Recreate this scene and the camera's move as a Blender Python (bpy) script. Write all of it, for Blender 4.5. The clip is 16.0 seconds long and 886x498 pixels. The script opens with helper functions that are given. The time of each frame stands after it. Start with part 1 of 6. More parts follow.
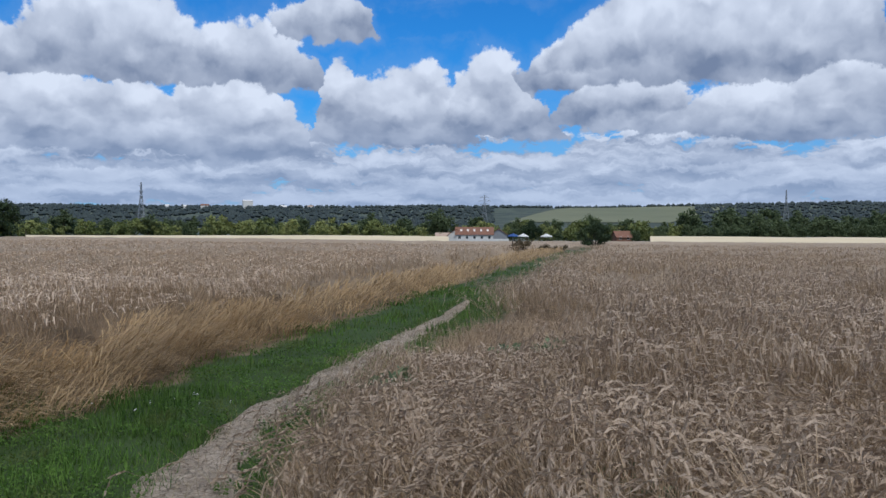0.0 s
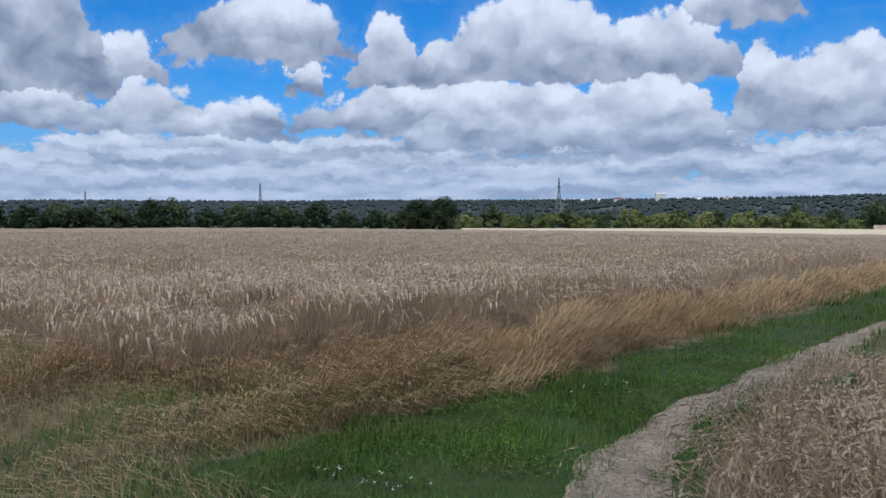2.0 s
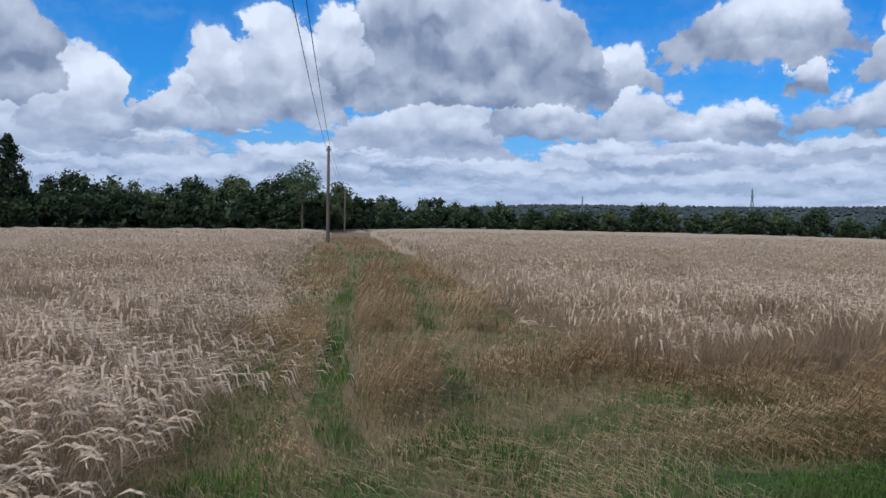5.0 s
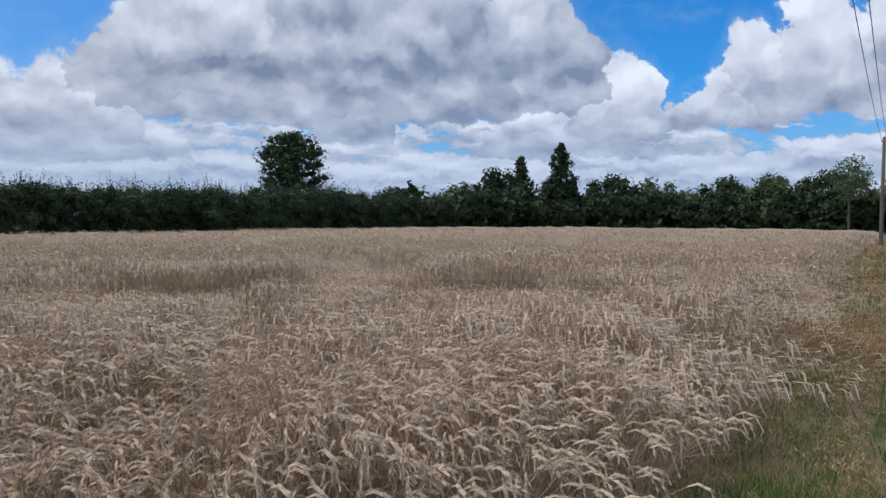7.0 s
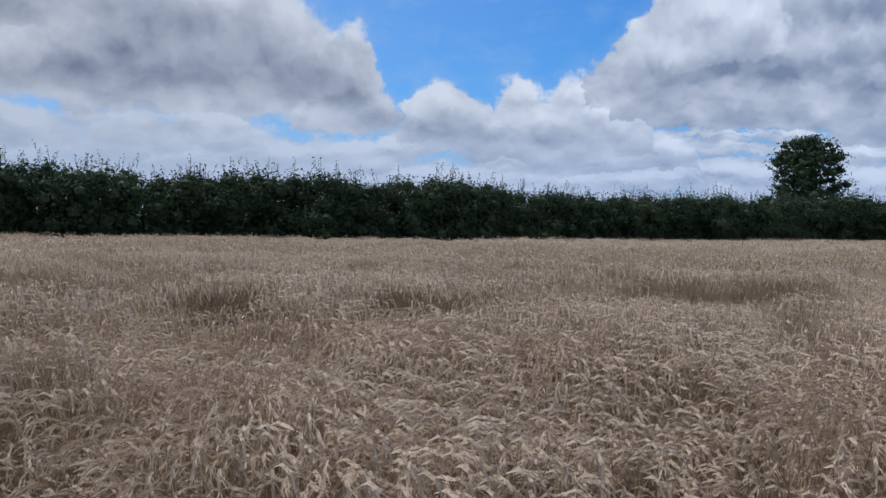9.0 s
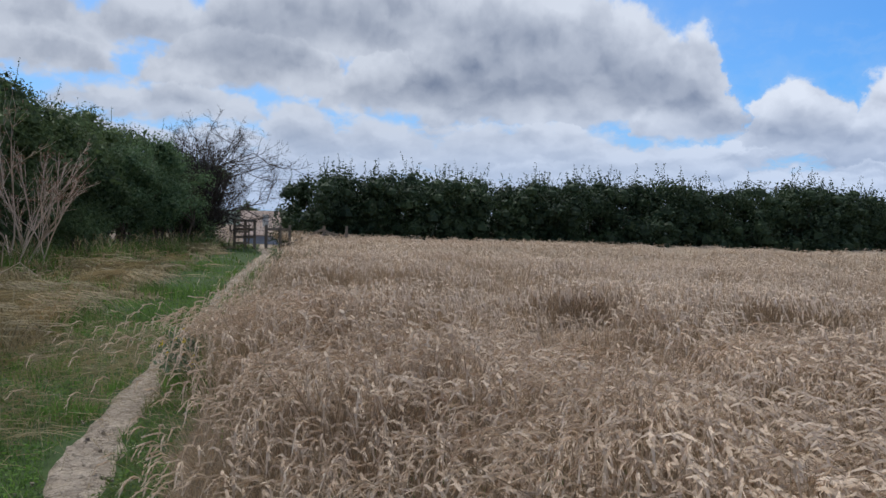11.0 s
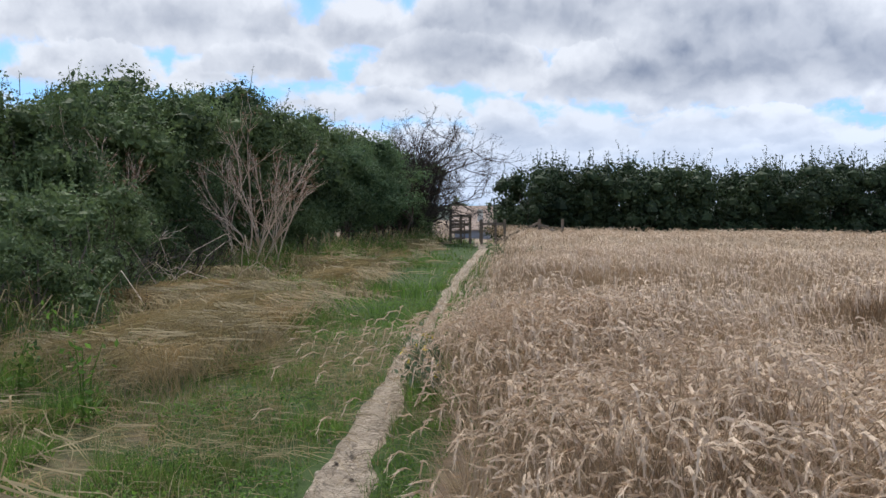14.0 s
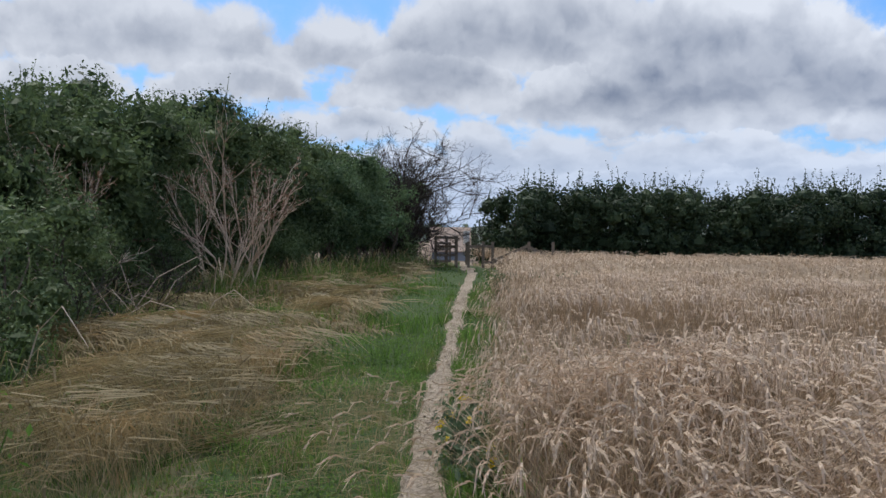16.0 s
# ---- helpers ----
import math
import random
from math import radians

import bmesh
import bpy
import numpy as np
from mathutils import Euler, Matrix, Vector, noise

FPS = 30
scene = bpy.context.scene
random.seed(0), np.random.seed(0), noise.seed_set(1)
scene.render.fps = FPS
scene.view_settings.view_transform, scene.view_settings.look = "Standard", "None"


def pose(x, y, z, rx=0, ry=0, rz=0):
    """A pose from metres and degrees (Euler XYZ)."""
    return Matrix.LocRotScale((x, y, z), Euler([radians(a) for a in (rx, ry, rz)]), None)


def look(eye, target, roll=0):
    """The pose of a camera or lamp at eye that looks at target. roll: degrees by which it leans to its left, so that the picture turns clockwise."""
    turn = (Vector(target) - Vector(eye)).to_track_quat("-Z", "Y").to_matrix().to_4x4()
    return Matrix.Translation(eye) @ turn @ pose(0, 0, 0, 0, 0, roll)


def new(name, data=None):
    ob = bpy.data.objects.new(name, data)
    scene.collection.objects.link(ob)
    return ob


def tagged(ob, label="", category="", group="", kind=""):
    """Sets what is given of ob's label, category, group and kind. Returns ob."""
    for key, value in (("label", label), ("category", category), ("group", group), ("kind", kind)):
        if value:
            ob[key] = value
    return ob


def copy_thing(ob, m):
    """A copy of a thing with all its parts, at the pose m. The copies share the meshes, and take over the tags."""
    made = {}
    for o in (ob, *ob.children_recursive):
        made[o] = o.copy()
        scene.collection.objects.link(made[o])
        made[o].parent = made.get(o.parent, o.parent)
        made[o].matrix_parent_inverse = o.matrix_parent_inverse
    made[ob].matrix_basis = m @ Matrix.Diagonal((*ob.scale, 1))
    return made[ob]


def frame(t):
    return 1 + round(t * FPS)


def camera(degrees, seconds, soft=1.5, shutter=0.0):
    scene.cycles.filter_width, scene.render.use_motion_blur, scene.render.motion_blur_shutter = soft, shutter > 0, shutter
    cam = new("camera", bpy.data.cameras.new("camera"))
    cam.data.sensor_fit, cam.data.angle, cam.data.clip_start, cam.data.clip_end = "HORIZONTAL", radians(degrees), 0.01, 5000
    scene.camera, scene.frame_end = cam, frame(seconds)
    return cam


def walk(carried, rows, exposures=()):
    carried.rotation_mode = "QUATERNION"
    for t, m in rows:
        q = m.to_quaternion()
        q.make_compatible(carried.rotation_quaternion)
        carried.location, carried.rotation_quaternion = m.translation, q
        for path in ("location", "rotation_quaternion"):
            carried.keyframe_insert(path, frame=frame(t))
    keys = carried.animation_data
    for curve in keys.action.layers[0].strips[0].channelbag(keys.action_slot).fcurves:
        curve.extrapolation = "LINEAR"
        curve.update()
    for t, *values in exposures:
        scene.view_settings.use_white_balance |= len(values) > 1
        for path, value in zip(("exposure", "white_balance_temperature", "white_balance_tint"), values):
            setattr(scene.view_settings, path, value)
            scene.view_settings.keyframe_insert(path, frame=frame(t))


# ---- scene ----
cam = camera(56.8, 16.0)
METRES, EYE, TILT, LEAN, TURN = 4.2, 1.6, -1.8, -0.2, 0.0
ROWS = [
    (0.0, 0.0, 0.0, 0.0, 0.0, 0.0, -0.0),
    (0.5, -0.0089, -0.003, -0.0011, 5.59, -0.14, -0.15),
    (1.0, -0.0123, -0.0097, -0.0017, 12.28, -0.28, -0.27),
    (1.5, -0.0184, -0.0151, -0.003, 20.92, -0.42, -0.41),
    (2.0, -0.0312, -0.0283, -0.0007, 28.24, -0.6, -0.45),
    (2.5, -0.0389, -0.0388, -0.0008, 34.74, -0.78, -0.66),
    (3.0, -0.0435, -0.0458, -0.0002, 40.26, -0.9, -1.03),
    (5.5, -0.0789, -0.0964, -0.0015, 67.39, -1.14, -2.46),
    (6.0, -0.0834, -0.1068, -0.0027, 74.82, -1.4, -2.52),
    (6.5, -0.0815, -0.11, -0.003, 86.0, -1.97, -2.5),
    (7.0, -0.0788, -0.1204, -0.0034, 97.41, -2.55, -2.4),
    (7.5, -0.0759, -0.1311, -0.0057, 106.87, -3.09, -2.24),
    (8.0, -0.0685, -0.1435, -0.0059, 116.49, -3.72, -2.01),
    (8.5, -0.0542, -0.1607, -0.0054, 124.44, -4.0, -2.05),
    (9.0, -0.0388, -0.1755, -0.0049, 131.67, -3.44, -2.49),
    (9.5, -0.0251, -0.1885, -0.006, 138.02, -3.57, -2.76),
    (10.0, -0.0106, -0.2014, -0.0069, 144.01, -3.75, -2.76),
    (12.5, 0.0214, -0.2386, -0.0115, 165.88, -4.29, -1.33),
    (13.0, 0.0026, -0.2944, -0.0123, 167.59, -4.43, -0.79),
    (13.5, 0.0045, -0.3641, -0.0166, 168.77, -4.49, -0.57),
    (14.0, 0.0324, -0.4555, -0.02, 169.15, -4.82, -0.52),
    (14.5, 0.0435, -0.5617, -0.0237, 169.33, -5.1, -0.68),
    (15.0, 0.0506, -0.6723, -0.027, 169.28, -5.01, -0.77),
    (15.5, 0.0656, -0.7886, -0.0294, 168.13, -3.44, -0.97),
    (16.0, 0.0664, -0.9098, -0.0349, 167.27, -3.32, -1.13),
]
EXPOSURES = [(t, stops, kelvin, 10.0) for t, stops, kelvin in ((0.0, -0.12, 5920), (3.0, -0.03, 5850), (5.5, 0.02, 5920), (7.0, 0.05, 6120), (9.0, 0.0, 5950), (10.0, 0.06, 6000), (12.5, 0.52, 6380), (13.5, 0.62, 6420), (14.5, 0.7, 6420), (15.0, 0.62, 6400), (15.5, 0.44, 6350), (16.0, 0.38, 6300))]
walk(cam, [(t, pose(0, 0, EYE, TILT, LEAN, TURN) @ pose(METRES * x, METRES * y, METRES * z, 90 + pitch, roll, yaw)) for t, x, y, z, yaw, pitch, roll in ROWS], EXPOSURES)


# ---- node helpers ----
class Nodes:
    """Short hand for building node trees."""

    def __init__(self, tree):
        self.tree = tree

    def add(self, kind, **props):
        node = self.tree.nodes.new(kind)
        for key, value in props.items():
            setattr(node, key, value)
        return node

    def put(self, socket, value):
        if isinstance(value, bpy.types.NodeSocket):
            self.tree.links.new(value, socket)
        else:
            socket.default_value = value

    def math(self, op, a, b=0.0, c=0.0, clamp=False):
        node = self.add("ShaderNodeMath", operation=op, use_clamp=clamp)
        for i, v in enumerate((a, b, c)):
            self.put(node.inputs[i], v)
        return node.outputs[0]

    def vec(self, op, a, b=(0, 0, 0), out=0):
        node = self.add("ShaderNodeVectorMath", operation=op)
        self.put(node.inputs[0], a)
        self.put(node.inputs[1], b)
        return node.outputs[out]

    def xyz(self, x, y, z=0.0):
        node = self.add("ShaderNodeCombineXYZ")
        for i, v in enumerate((x, y, z)):
            self.put(node.inputs[i], v)
        return node.outputs[0]

    def split(self, v):
        node = self.add("ShaderNodeSeparateXYZ")
        self.put(node.inputs[0], v)
        return node.outputs

    def noise(self, vector, scale, detail=4.0, rough=0.55, out=0):
        node = self.add("ShaderNodeTexNoise")
        self.put(node.inputs["Vector"], vector)
        self.put(node.inputs["Scale"], scale)
        node.inputs["Detail"].default_value = detail
        node.inputs["Roughness"].default_value = rough
        return node.outputs[out]

    def ramp(self, value, a, b, lo=0.0, hi=1.0, smooth=True):
        node = self.add("ShaderNodeMapRange", interpolation_type="SMOOTHSTEP" if smooth else "LINEAR")
        for i, v in enumerate((value, a, b, lo, hi)):
            self.put(node.inputs[i], v)
        return node.outputs[0]

    def mix(self, fac, a, b):
        node = self.add("ShaderNodeMix", data_type="RGBA")
        self.put(node.inputs[0], fac)
        self.put(node.inputs[6], a if isinstance(a, bpy.types.NodeSocket) else (*a, 1))
        self.put(node.inputs[7], b if isinstance(b, bpy.types.NodeSocket) else (*b, 1))
        return node.outputs[2]


# ---- world: blue sky with broken cumulus ----
SUN_YAW, SUN_HEIGHT = 196.0, 57.0
world = bpy.data.worlds.new("sky")
scene.world = world
world.use_nodes = True
world.node_tree.nodes.clear()
W = Nodes(world.node_tree)


def cloud_group():
    """At (azimuth, height) in degrees: how deep inside a cloud the place lies, and how far up its own heap."""
    tree = bpy.data.node_groups.new("cloud_field", "ShaderNodeTree")
    tree.interface.new_socket("place", in_out="INPUT", socket_type="NodeSocketVector")
    tree.interface.new_socket("depth", in_out="OUTPUT", socket_type="NodeSocketFloat")
    tree.interface.new_socket("rise", in_out="OUTPUT", socket_type="NodeSocketFloat")
    g = Nodes(tree)
    place = g.add("NodeGroupInput").outputs[0]
    slow = g.vec("MULTIPLY_ADD", g.noise(place, 0.16, 2.0, 0.5, 1), (5.0, 1.6, 0.0))
    slow.node.inputs[2].default_value = (-2.5, -0.8, 0.0)
    fine = g.vec("MULTIPLY_ADD", g.noise(place, 0.75, 4.0, 0.6, 1), (2.6, 1.5, 0.0))
    fine.node.inputs[2].default_value = (-1.3, -0.75, 0.0)
    p = g.vec("ADD", g.vec("ADD", place, slow), fine)
    az, el, _ = g.split(p)
    total, rise = [g.math("ADD", -4.0, 0.0)], [g.math("ADD", 0.0, 0.0)]

    def add_field(f, up):
        more = g.math("MULTIPLY_ADD", g.math("SUBTRACT", f, total[0]), 1.6, 0.5, clamp=True)
        rise[0] = g.math("MULTIPLY_ADD", g.math("SUBTRACT", up, rise[0]), more, rise[0])
        total[0] = g.math("SMOOTH_MAX", total[0], f, 0.3)

    def heap(centre, base, wide, high, tone=0.0):
        # a flat base and a domed top
        u = g.math("MULTIPLY_ADD", az, 1 / wide, -centre / wide)
        top = g.math("MULTIPLY_ADD", g.math("MULTIPLY", u, u), -high, base + high)
        above = g.math("SUBTRACT", el, base)
        f = g.math("MINIMUM", g.math("SUBTRACT", top, el), g.math("MULTIPLY_ADD", above, 1.5, 0.3))
        add_field(f, g.math("MULTIPLY_ADD", above, 1 / high, tone))

    heap(21.8, 9.2, 9.5, 5.0)
    heap(13.3, 9.3, 5.9, 3.9)
    heap(8.2, 13.0, 3.4, 2.7)
    heap(-17.7, 9.3, 13.0, 6.5)
    heap(-24.2, 10.2, 6.3, 4.7)
    heap(-3.4, 6.1, 4.7, 5.3)
    heap(2.5, 5.5, 5.5, 5.2)
    heap(6.4, 5.5, 2.4, 4.8)
    heap(-11.5, 6.8, 3.8, 3.0)
    heap(-15.2, 7.0, 2.8, 2.4)
    heap(-20.9, 5.9, 7.5, 3.8)
    heap(-26.2, 5.7, 4.7, 5.5)
    heap(25.8, 4.3, 5.9, 5.3)
    heap(20.2, 4.5, 4.7, 4.4)
    heap(14.1, 4.2, 6.3, 5.4)
    heap(-8.4, 9.1, 3.6, 2.8)
    heap(40.3, 11.2, 5.9, 3.8)
    heap(48.5, 9.7, 2.0, 1.4)
    heap(47.3, 5.8, 4.3, 3.0)
    heap(42.8, 6.2, 3.6, 1.6)
    heap(48.6, 3.8, 1.8, 1.4)
    heap(43.8, 4.3, 4.3, 1.6)
    heap(32.3, 9.1, 2.8, 4.3)
    heap(29.7, 6.2, 9.1, 2.8)
    heap(37.5, 8.9, 1.2, 1.5)
    heap(92.0, 6.7, 7.5, 8.5, -0.35)
    heap(90.3, 3.8, 5.1, 4.1)
    heap(85.5, 4.4, 4.3, 6.3)
    heap(79.3, 5.8, 2.8, 4.3)
    heap(77.4, 6.6, 3.6, 5.9)
    heap(72.8, 6.7, 4.3, 7.4)
    heap(59.9, 7.9, 10.7, 9.2, -0.35)
    heap(68.5, 8.7, 3.6, 5.4)
    heap(54.9, 6.1, 4.3, 2.6)
    heap(62.9, 4.2, 7.1, 4.2)
    heap(49.0, 9.5, 2.8, 1.9)
    heap(49.0, 5.9, 2.4, 2.7)
    heap(44.2, 5.7, 5.9, 2.1)
    heap(49.7, 3.7, 3.2, 1.7)
    heap(42.9, 4.3, 3.2, 1.6)
    heap(40.8, 10.8, 4.3, 3.3)
    heap(103.9, 6.2, 17.4, 11.2, -0.35)
    heap(112.2, 9.1, 9.9, 6.8, -0.35)
    heap(103.9, 4.9, 3.0, 2.8, -0.35)
    heap(123.2, 3.5, 4.7, 5.7)
    heap(118.3, 2.6, 5.9, 3.1)
    heap(138.2, 5.8, 4.0, 6.5, -0.35)
    heap(149.0, 7.0, 13.0, 8.7, -0.35)
    heap(158.1, 7.1, 5.5, 4.9)
    heap(158.1, 3.5, 4.3, 2.6)
    heap(152.2, 3.2, 5.9, 3.1)
    heap(144.6, 2.7, 4.3, 2.6)
    heap(137.3, 2.6, 4.3, 2.1)
    heap(131.5, 4.1, 3.6, 5.0)
    heap(126.4, 3.6, 4.3, 5.4)
    heap(121.3, 3.1, 5.1, 5.7)
    heap(112.3, 7.3, 10.7, 9.4)
    heap(187.7, 10.2, 11.9, 4.9)
    heap(181.4, 8.9, 5.1, 3.3)
    heap(168.5, 8.1, 7.5, 6.1)
    heap(156.7, 7.2, 5.1, 4.9)
    heap(165.3, 3.6, 3.8, 3.8)
    heap(159.4, 4.0, 3.0, 2.4)
    heap(154.0, 3.2, 4.3, 1.9)
    heap(147.4, 3.6, 4.7, 2.8)
    heap(141.9, 3.3, 5.1, 1.5)
    heap(177.7, 6.7, 2.8, 1.1)
    heap(192.3, 7.9, 4.7, 2.7)
    heap(186.0, 8.2, 2.4, 1.6)
    heap(145.4, 6.5, 11.5, 7.9, -0.20)
    heap(161.4, 10.8, 13.0, 6.7)
    heap(174.7, 10.6, 5.1, 3.1)
    heap(172.3, 6.1, 5.1, 2.5)
    # long low banks towards the horizon, and broken cloud overhead
    flat = g.vec("MULTIPLY", p, (0.10, 0.62, 1))
    streak = g.noise(flat, 1.0, 4.0, 0.6)
    streak_up = g.noise(g.vec("ADD", flat, (0.05, 0.4, 0)), 1.0, 4.0, 0.6)
    band = g.math("ADD", g.ramp(el, 9.0, 3.0, -1.9, 0.65), g.math("MULTIPLY_ADD", streak, 5.0, -2.4))
    add_field(band, g.math("MULTIPLY_ADD", g.math("SUBTRACT", streak, streak_up), 3.0, 0.45))
    broad = g.vec("MULTIPLY", p, (0.06, 0.09, 1))
    broken, broken_up = g.noise(broad, 1.0, 3.0), g.noise(g.vec("ADD", broad, (0.0, 0.25, 0)), 1.0, 3.0)
    over = g.math("ADD", g.ramp(el, 16.0, 22.0, -3.0, 0.0), g.math("MULTIPLY_ADD", broken, 8.0, -3.6))
    add_field(over, g.math("MULTIPLY_ADD", g.math("SUBTRACT", broken, broken_up), 3.0, 0.4))
    out = g.add("NodeGroupOutput")
    g.put(out.inputs[0], total[0])
    g.put(out.inputs[1], rise[0])
    return tree


def billows(place, wobble, shift, detail):
    """Rounded, heaped lumps at several sizes, at the place moved by shift."""
    v = W.add("ShaderNodeTexVoronoi", voronoi_dimensions="2D", feature="SMOOTH_F1", normalize=True)
    q = W.vec("ADD", W.vec("ADD", place, wobble), (*shift, 0))
    W.put(v.inputs["Vector"], W.vec("MULTIPLY", q, (0.25, 0.42, 1)))
    for key, value in (("Scale", 1.0), ("Detail", detail), ("Roughness", 0.5), ("Lacunarity", 2.3), ("Smoothness", 0.5)):
        v.inputs[key].default_value = value
    return W.math("SUBTRACT", 1.0, v.outputs["Distance"])


def build_sky():
    d = W.add("ShaderNodeTexCoord").outputs["Generated"]
    z = W.split(d)[2]
    # azimuth counted anticlockwise from +y; the seam lies behind the walk
    a = radians(85.0)
    ahead = W.vec("DOT_PRODUCT", d, (-math.sin(a), math.cos(a), 0), 1)
    left = W.vec("DOT_PRODUCT", d, (-math.cos(a), -math.sin(a), 0), 1)
    az = W.math("MULTIPLY_ADD", W.math("ARCTAN2", left, ahead), 180 / math.pi, 85.0)
    height = W.math("MULTIPLY", W.math("ARCSINE", W.math("MINIMUM", W.math("MAXIMUM", z, -1.0), 1.0)), 180 / math.pi)
    place = W.xyz(az, height)
    # lumps shrink and flatten towards the horizon
    crowd = W.math("MULTIPLY", W.math("LOGARITHM", W.math("ADD", W.math("MAXIMUM", height, 0.0), 2.5), math.e), 10.0)
    far_place = W.xyz(az, crowd)
    field = W.add("ShaderNodeGroup", node_tree=cloud_group())
    W.put(field.inputs[0], place)
    depth, rise = field.outputs
    wobble = W.vec("MULTIPLY", W.noise(far_place, 0.8, 3.0, 0.55, 1), (1.7, 1.4, 0.0))
    lump = billows(far_place, wobble, (0, 0), 3.0)
    bulge, bulge_up = billows(far_place, wobble, (0, 0), 1.6), billows(far_place, wobble, (-0.4, 1.1), 1.6)
    depth = W.math("MULTIPLY_ADD", W.math("SUBTRACT", lump, 0.56), 3.6, depth)
    # how far the place faces the sun: 0 opposite it, 1 under it
    sunward = W.ramp(W.math("ABSOLUTE", W.math("SUBTRACT", az, SUN_YAW)), 105.0, 30.0)
    cover = W.ramp(depth, W.math("MULTIPLY_ADD", sunward, -0.35, -0.08), W.math("MULTIPLY_ADD", sunward, 0.5, 0.45))
    veil = W.ramp(depth, -1.6, 0.1, 0.0, 0.16)
    slope = W.math("SUBTRACT", bulge, bulge_up)
    soft = W.noise(W.vec("MULTIPLY", place, (0.12, 0.22, 1)), 1.0, 2.0, 0.5)
    front = W.math("ADD", W.math("MULTIPLY_ADD", W.ramp(rise, 0.0, 0.85), 0.62, 0.08), W.math("MULTIPLY_ADD", slope, 1.1, W.math("MULTIPLY_ADD", soft, 0.5, -0.12)))
    back = W.math("ADD", W.ramp(depth, 0.2, 4.5, 1.08, 0.42), W.math("MULTIPLY_ADD", slope, 0.85, W.math("MULTIPLY_ADD", soft, 0.6, -0.27)))
    lit = W.math("ADD", W.math("MULTIPLY", front, W.math("MULTIPLY_ADD", sunward, -0.7, 1.0)), W.math("MULTIPLY", back, W.math("MULTIPLY", sunward, 0.7)), clamp=True)
    cloud_colour = W.mix(lit, CLOUD_BASE, CLOUD_TOP)
    cloud_colour = W.vec("SCALE", cloud_colour)
    W.put(cloud_colour.node.inputs["Scale"], W.math("MULTIPLY_ADD", sunward, -0.34, 1.0))
    haze = W.ramp(height, 9.0, 0.0, 0.0, 0.66)
    cloud_colour = W.mix(haze, cloud_colour, (0.375, 0.475, 0.655))
    sky = W.add("ShaderNodeTexSky", sky_type="NISHITA", sun_disc=False, sun_elevation=radians(SUN_HEIGHT), sun_rotation=radians(-SUN_YAW), air_density=1.0, dust_density=0.6, ozone_density=2.0)
    blue = W.vec("MULTIPLY", sky.outputs[0], (SKY * 0.19, SKY * 0.74, SKY * 1.3))
    blue = W.mix(W.ramp(height, 9.0, 0.0, 0.0, 0.6), blue, (0.34, 0.50, 0.74))
    blue = W.mix(W.math("ADD", veil, W.math("MULTIPLY", sunward, 0.5)), blue, (0.36, 0.49, 0.68))
    colour = W.mix(cover, blue, cloud_colour)
    back = W.add("ShaderNodeBackground")
    W.put(back.inputs[0], colour)
    back.inputs[1].default_value = 1.0
    W.put(W.add("ShaderNodeOutputWorld").inputs[0], back.outputs[0])


CLOUD_BASE, CLOUD_TOP = (0.205, 0.255, 0.365), (0.80, 0.84, 0.92)
SKY = 0.10
build_sky()
sun = new("sun", bpy.data.lights.new("sun", "SUN"))
sun.data.energy, sun.data.angle, sun.data.color = 2.3, radians(10), (1.0, 0.95, 0.87)
s_az, s_el = radians(SUN_YAW), radians(SUN_HEIGHT)
sun.matrix_world = look((-math.sin(s_az) * math.cos(s_el) * 50, math.cos(s_az) * math.cos(s_el) * 50, math.sin(s_el) * 50), (0, 0, 0))


# ---- materials ----
def material(name, rough=0.8):
    m = bpy.data.materials.new(name)
    m.use_nodes = True
    n = Nodes(m.node_tree)
    shader = m.node_tree.nodes["Principled BSDF"]
    shader.inputs["Roughness"].default_value = rough
    shader.inputs["Specular IOR Level"].default_value = 0.3
    return m, n, shader


def surface(name, a, b, scale=3.0, rough=0.8, bump=0.3, fine=30.0, metal=0.0):
    """Two-scale mottled surface from colour a to b, with relief."""
    m, n, s = material(name, rough)
    co = n.add("ShaderNodeTexCoord").outputs["Object"]
    big, small = n.noise(co, scale, 5.0, 0.6), n.noise(co, fine, 4.0, 0.65)
    f = n.math("MULTIPLY_ADD", small, 0.55, n.math("MULTIPLY_ADD", big, 0.9, -0.25), clamp=True)
    n.put(s.inputs["Base Color"], n.mix(f, a, b))
    s.inputs["Metallic"].default_value = metal
    bn = n.add("ShaderNodeBump")
    bn.inputs["Strength"].default_value = bump
    bn.inputs["Distance"].default_value = 0.02
    n.put(bn.inputs["Height"], small)
    n.put(s.inputs["Normal"], bn.outputs[0])
    return m


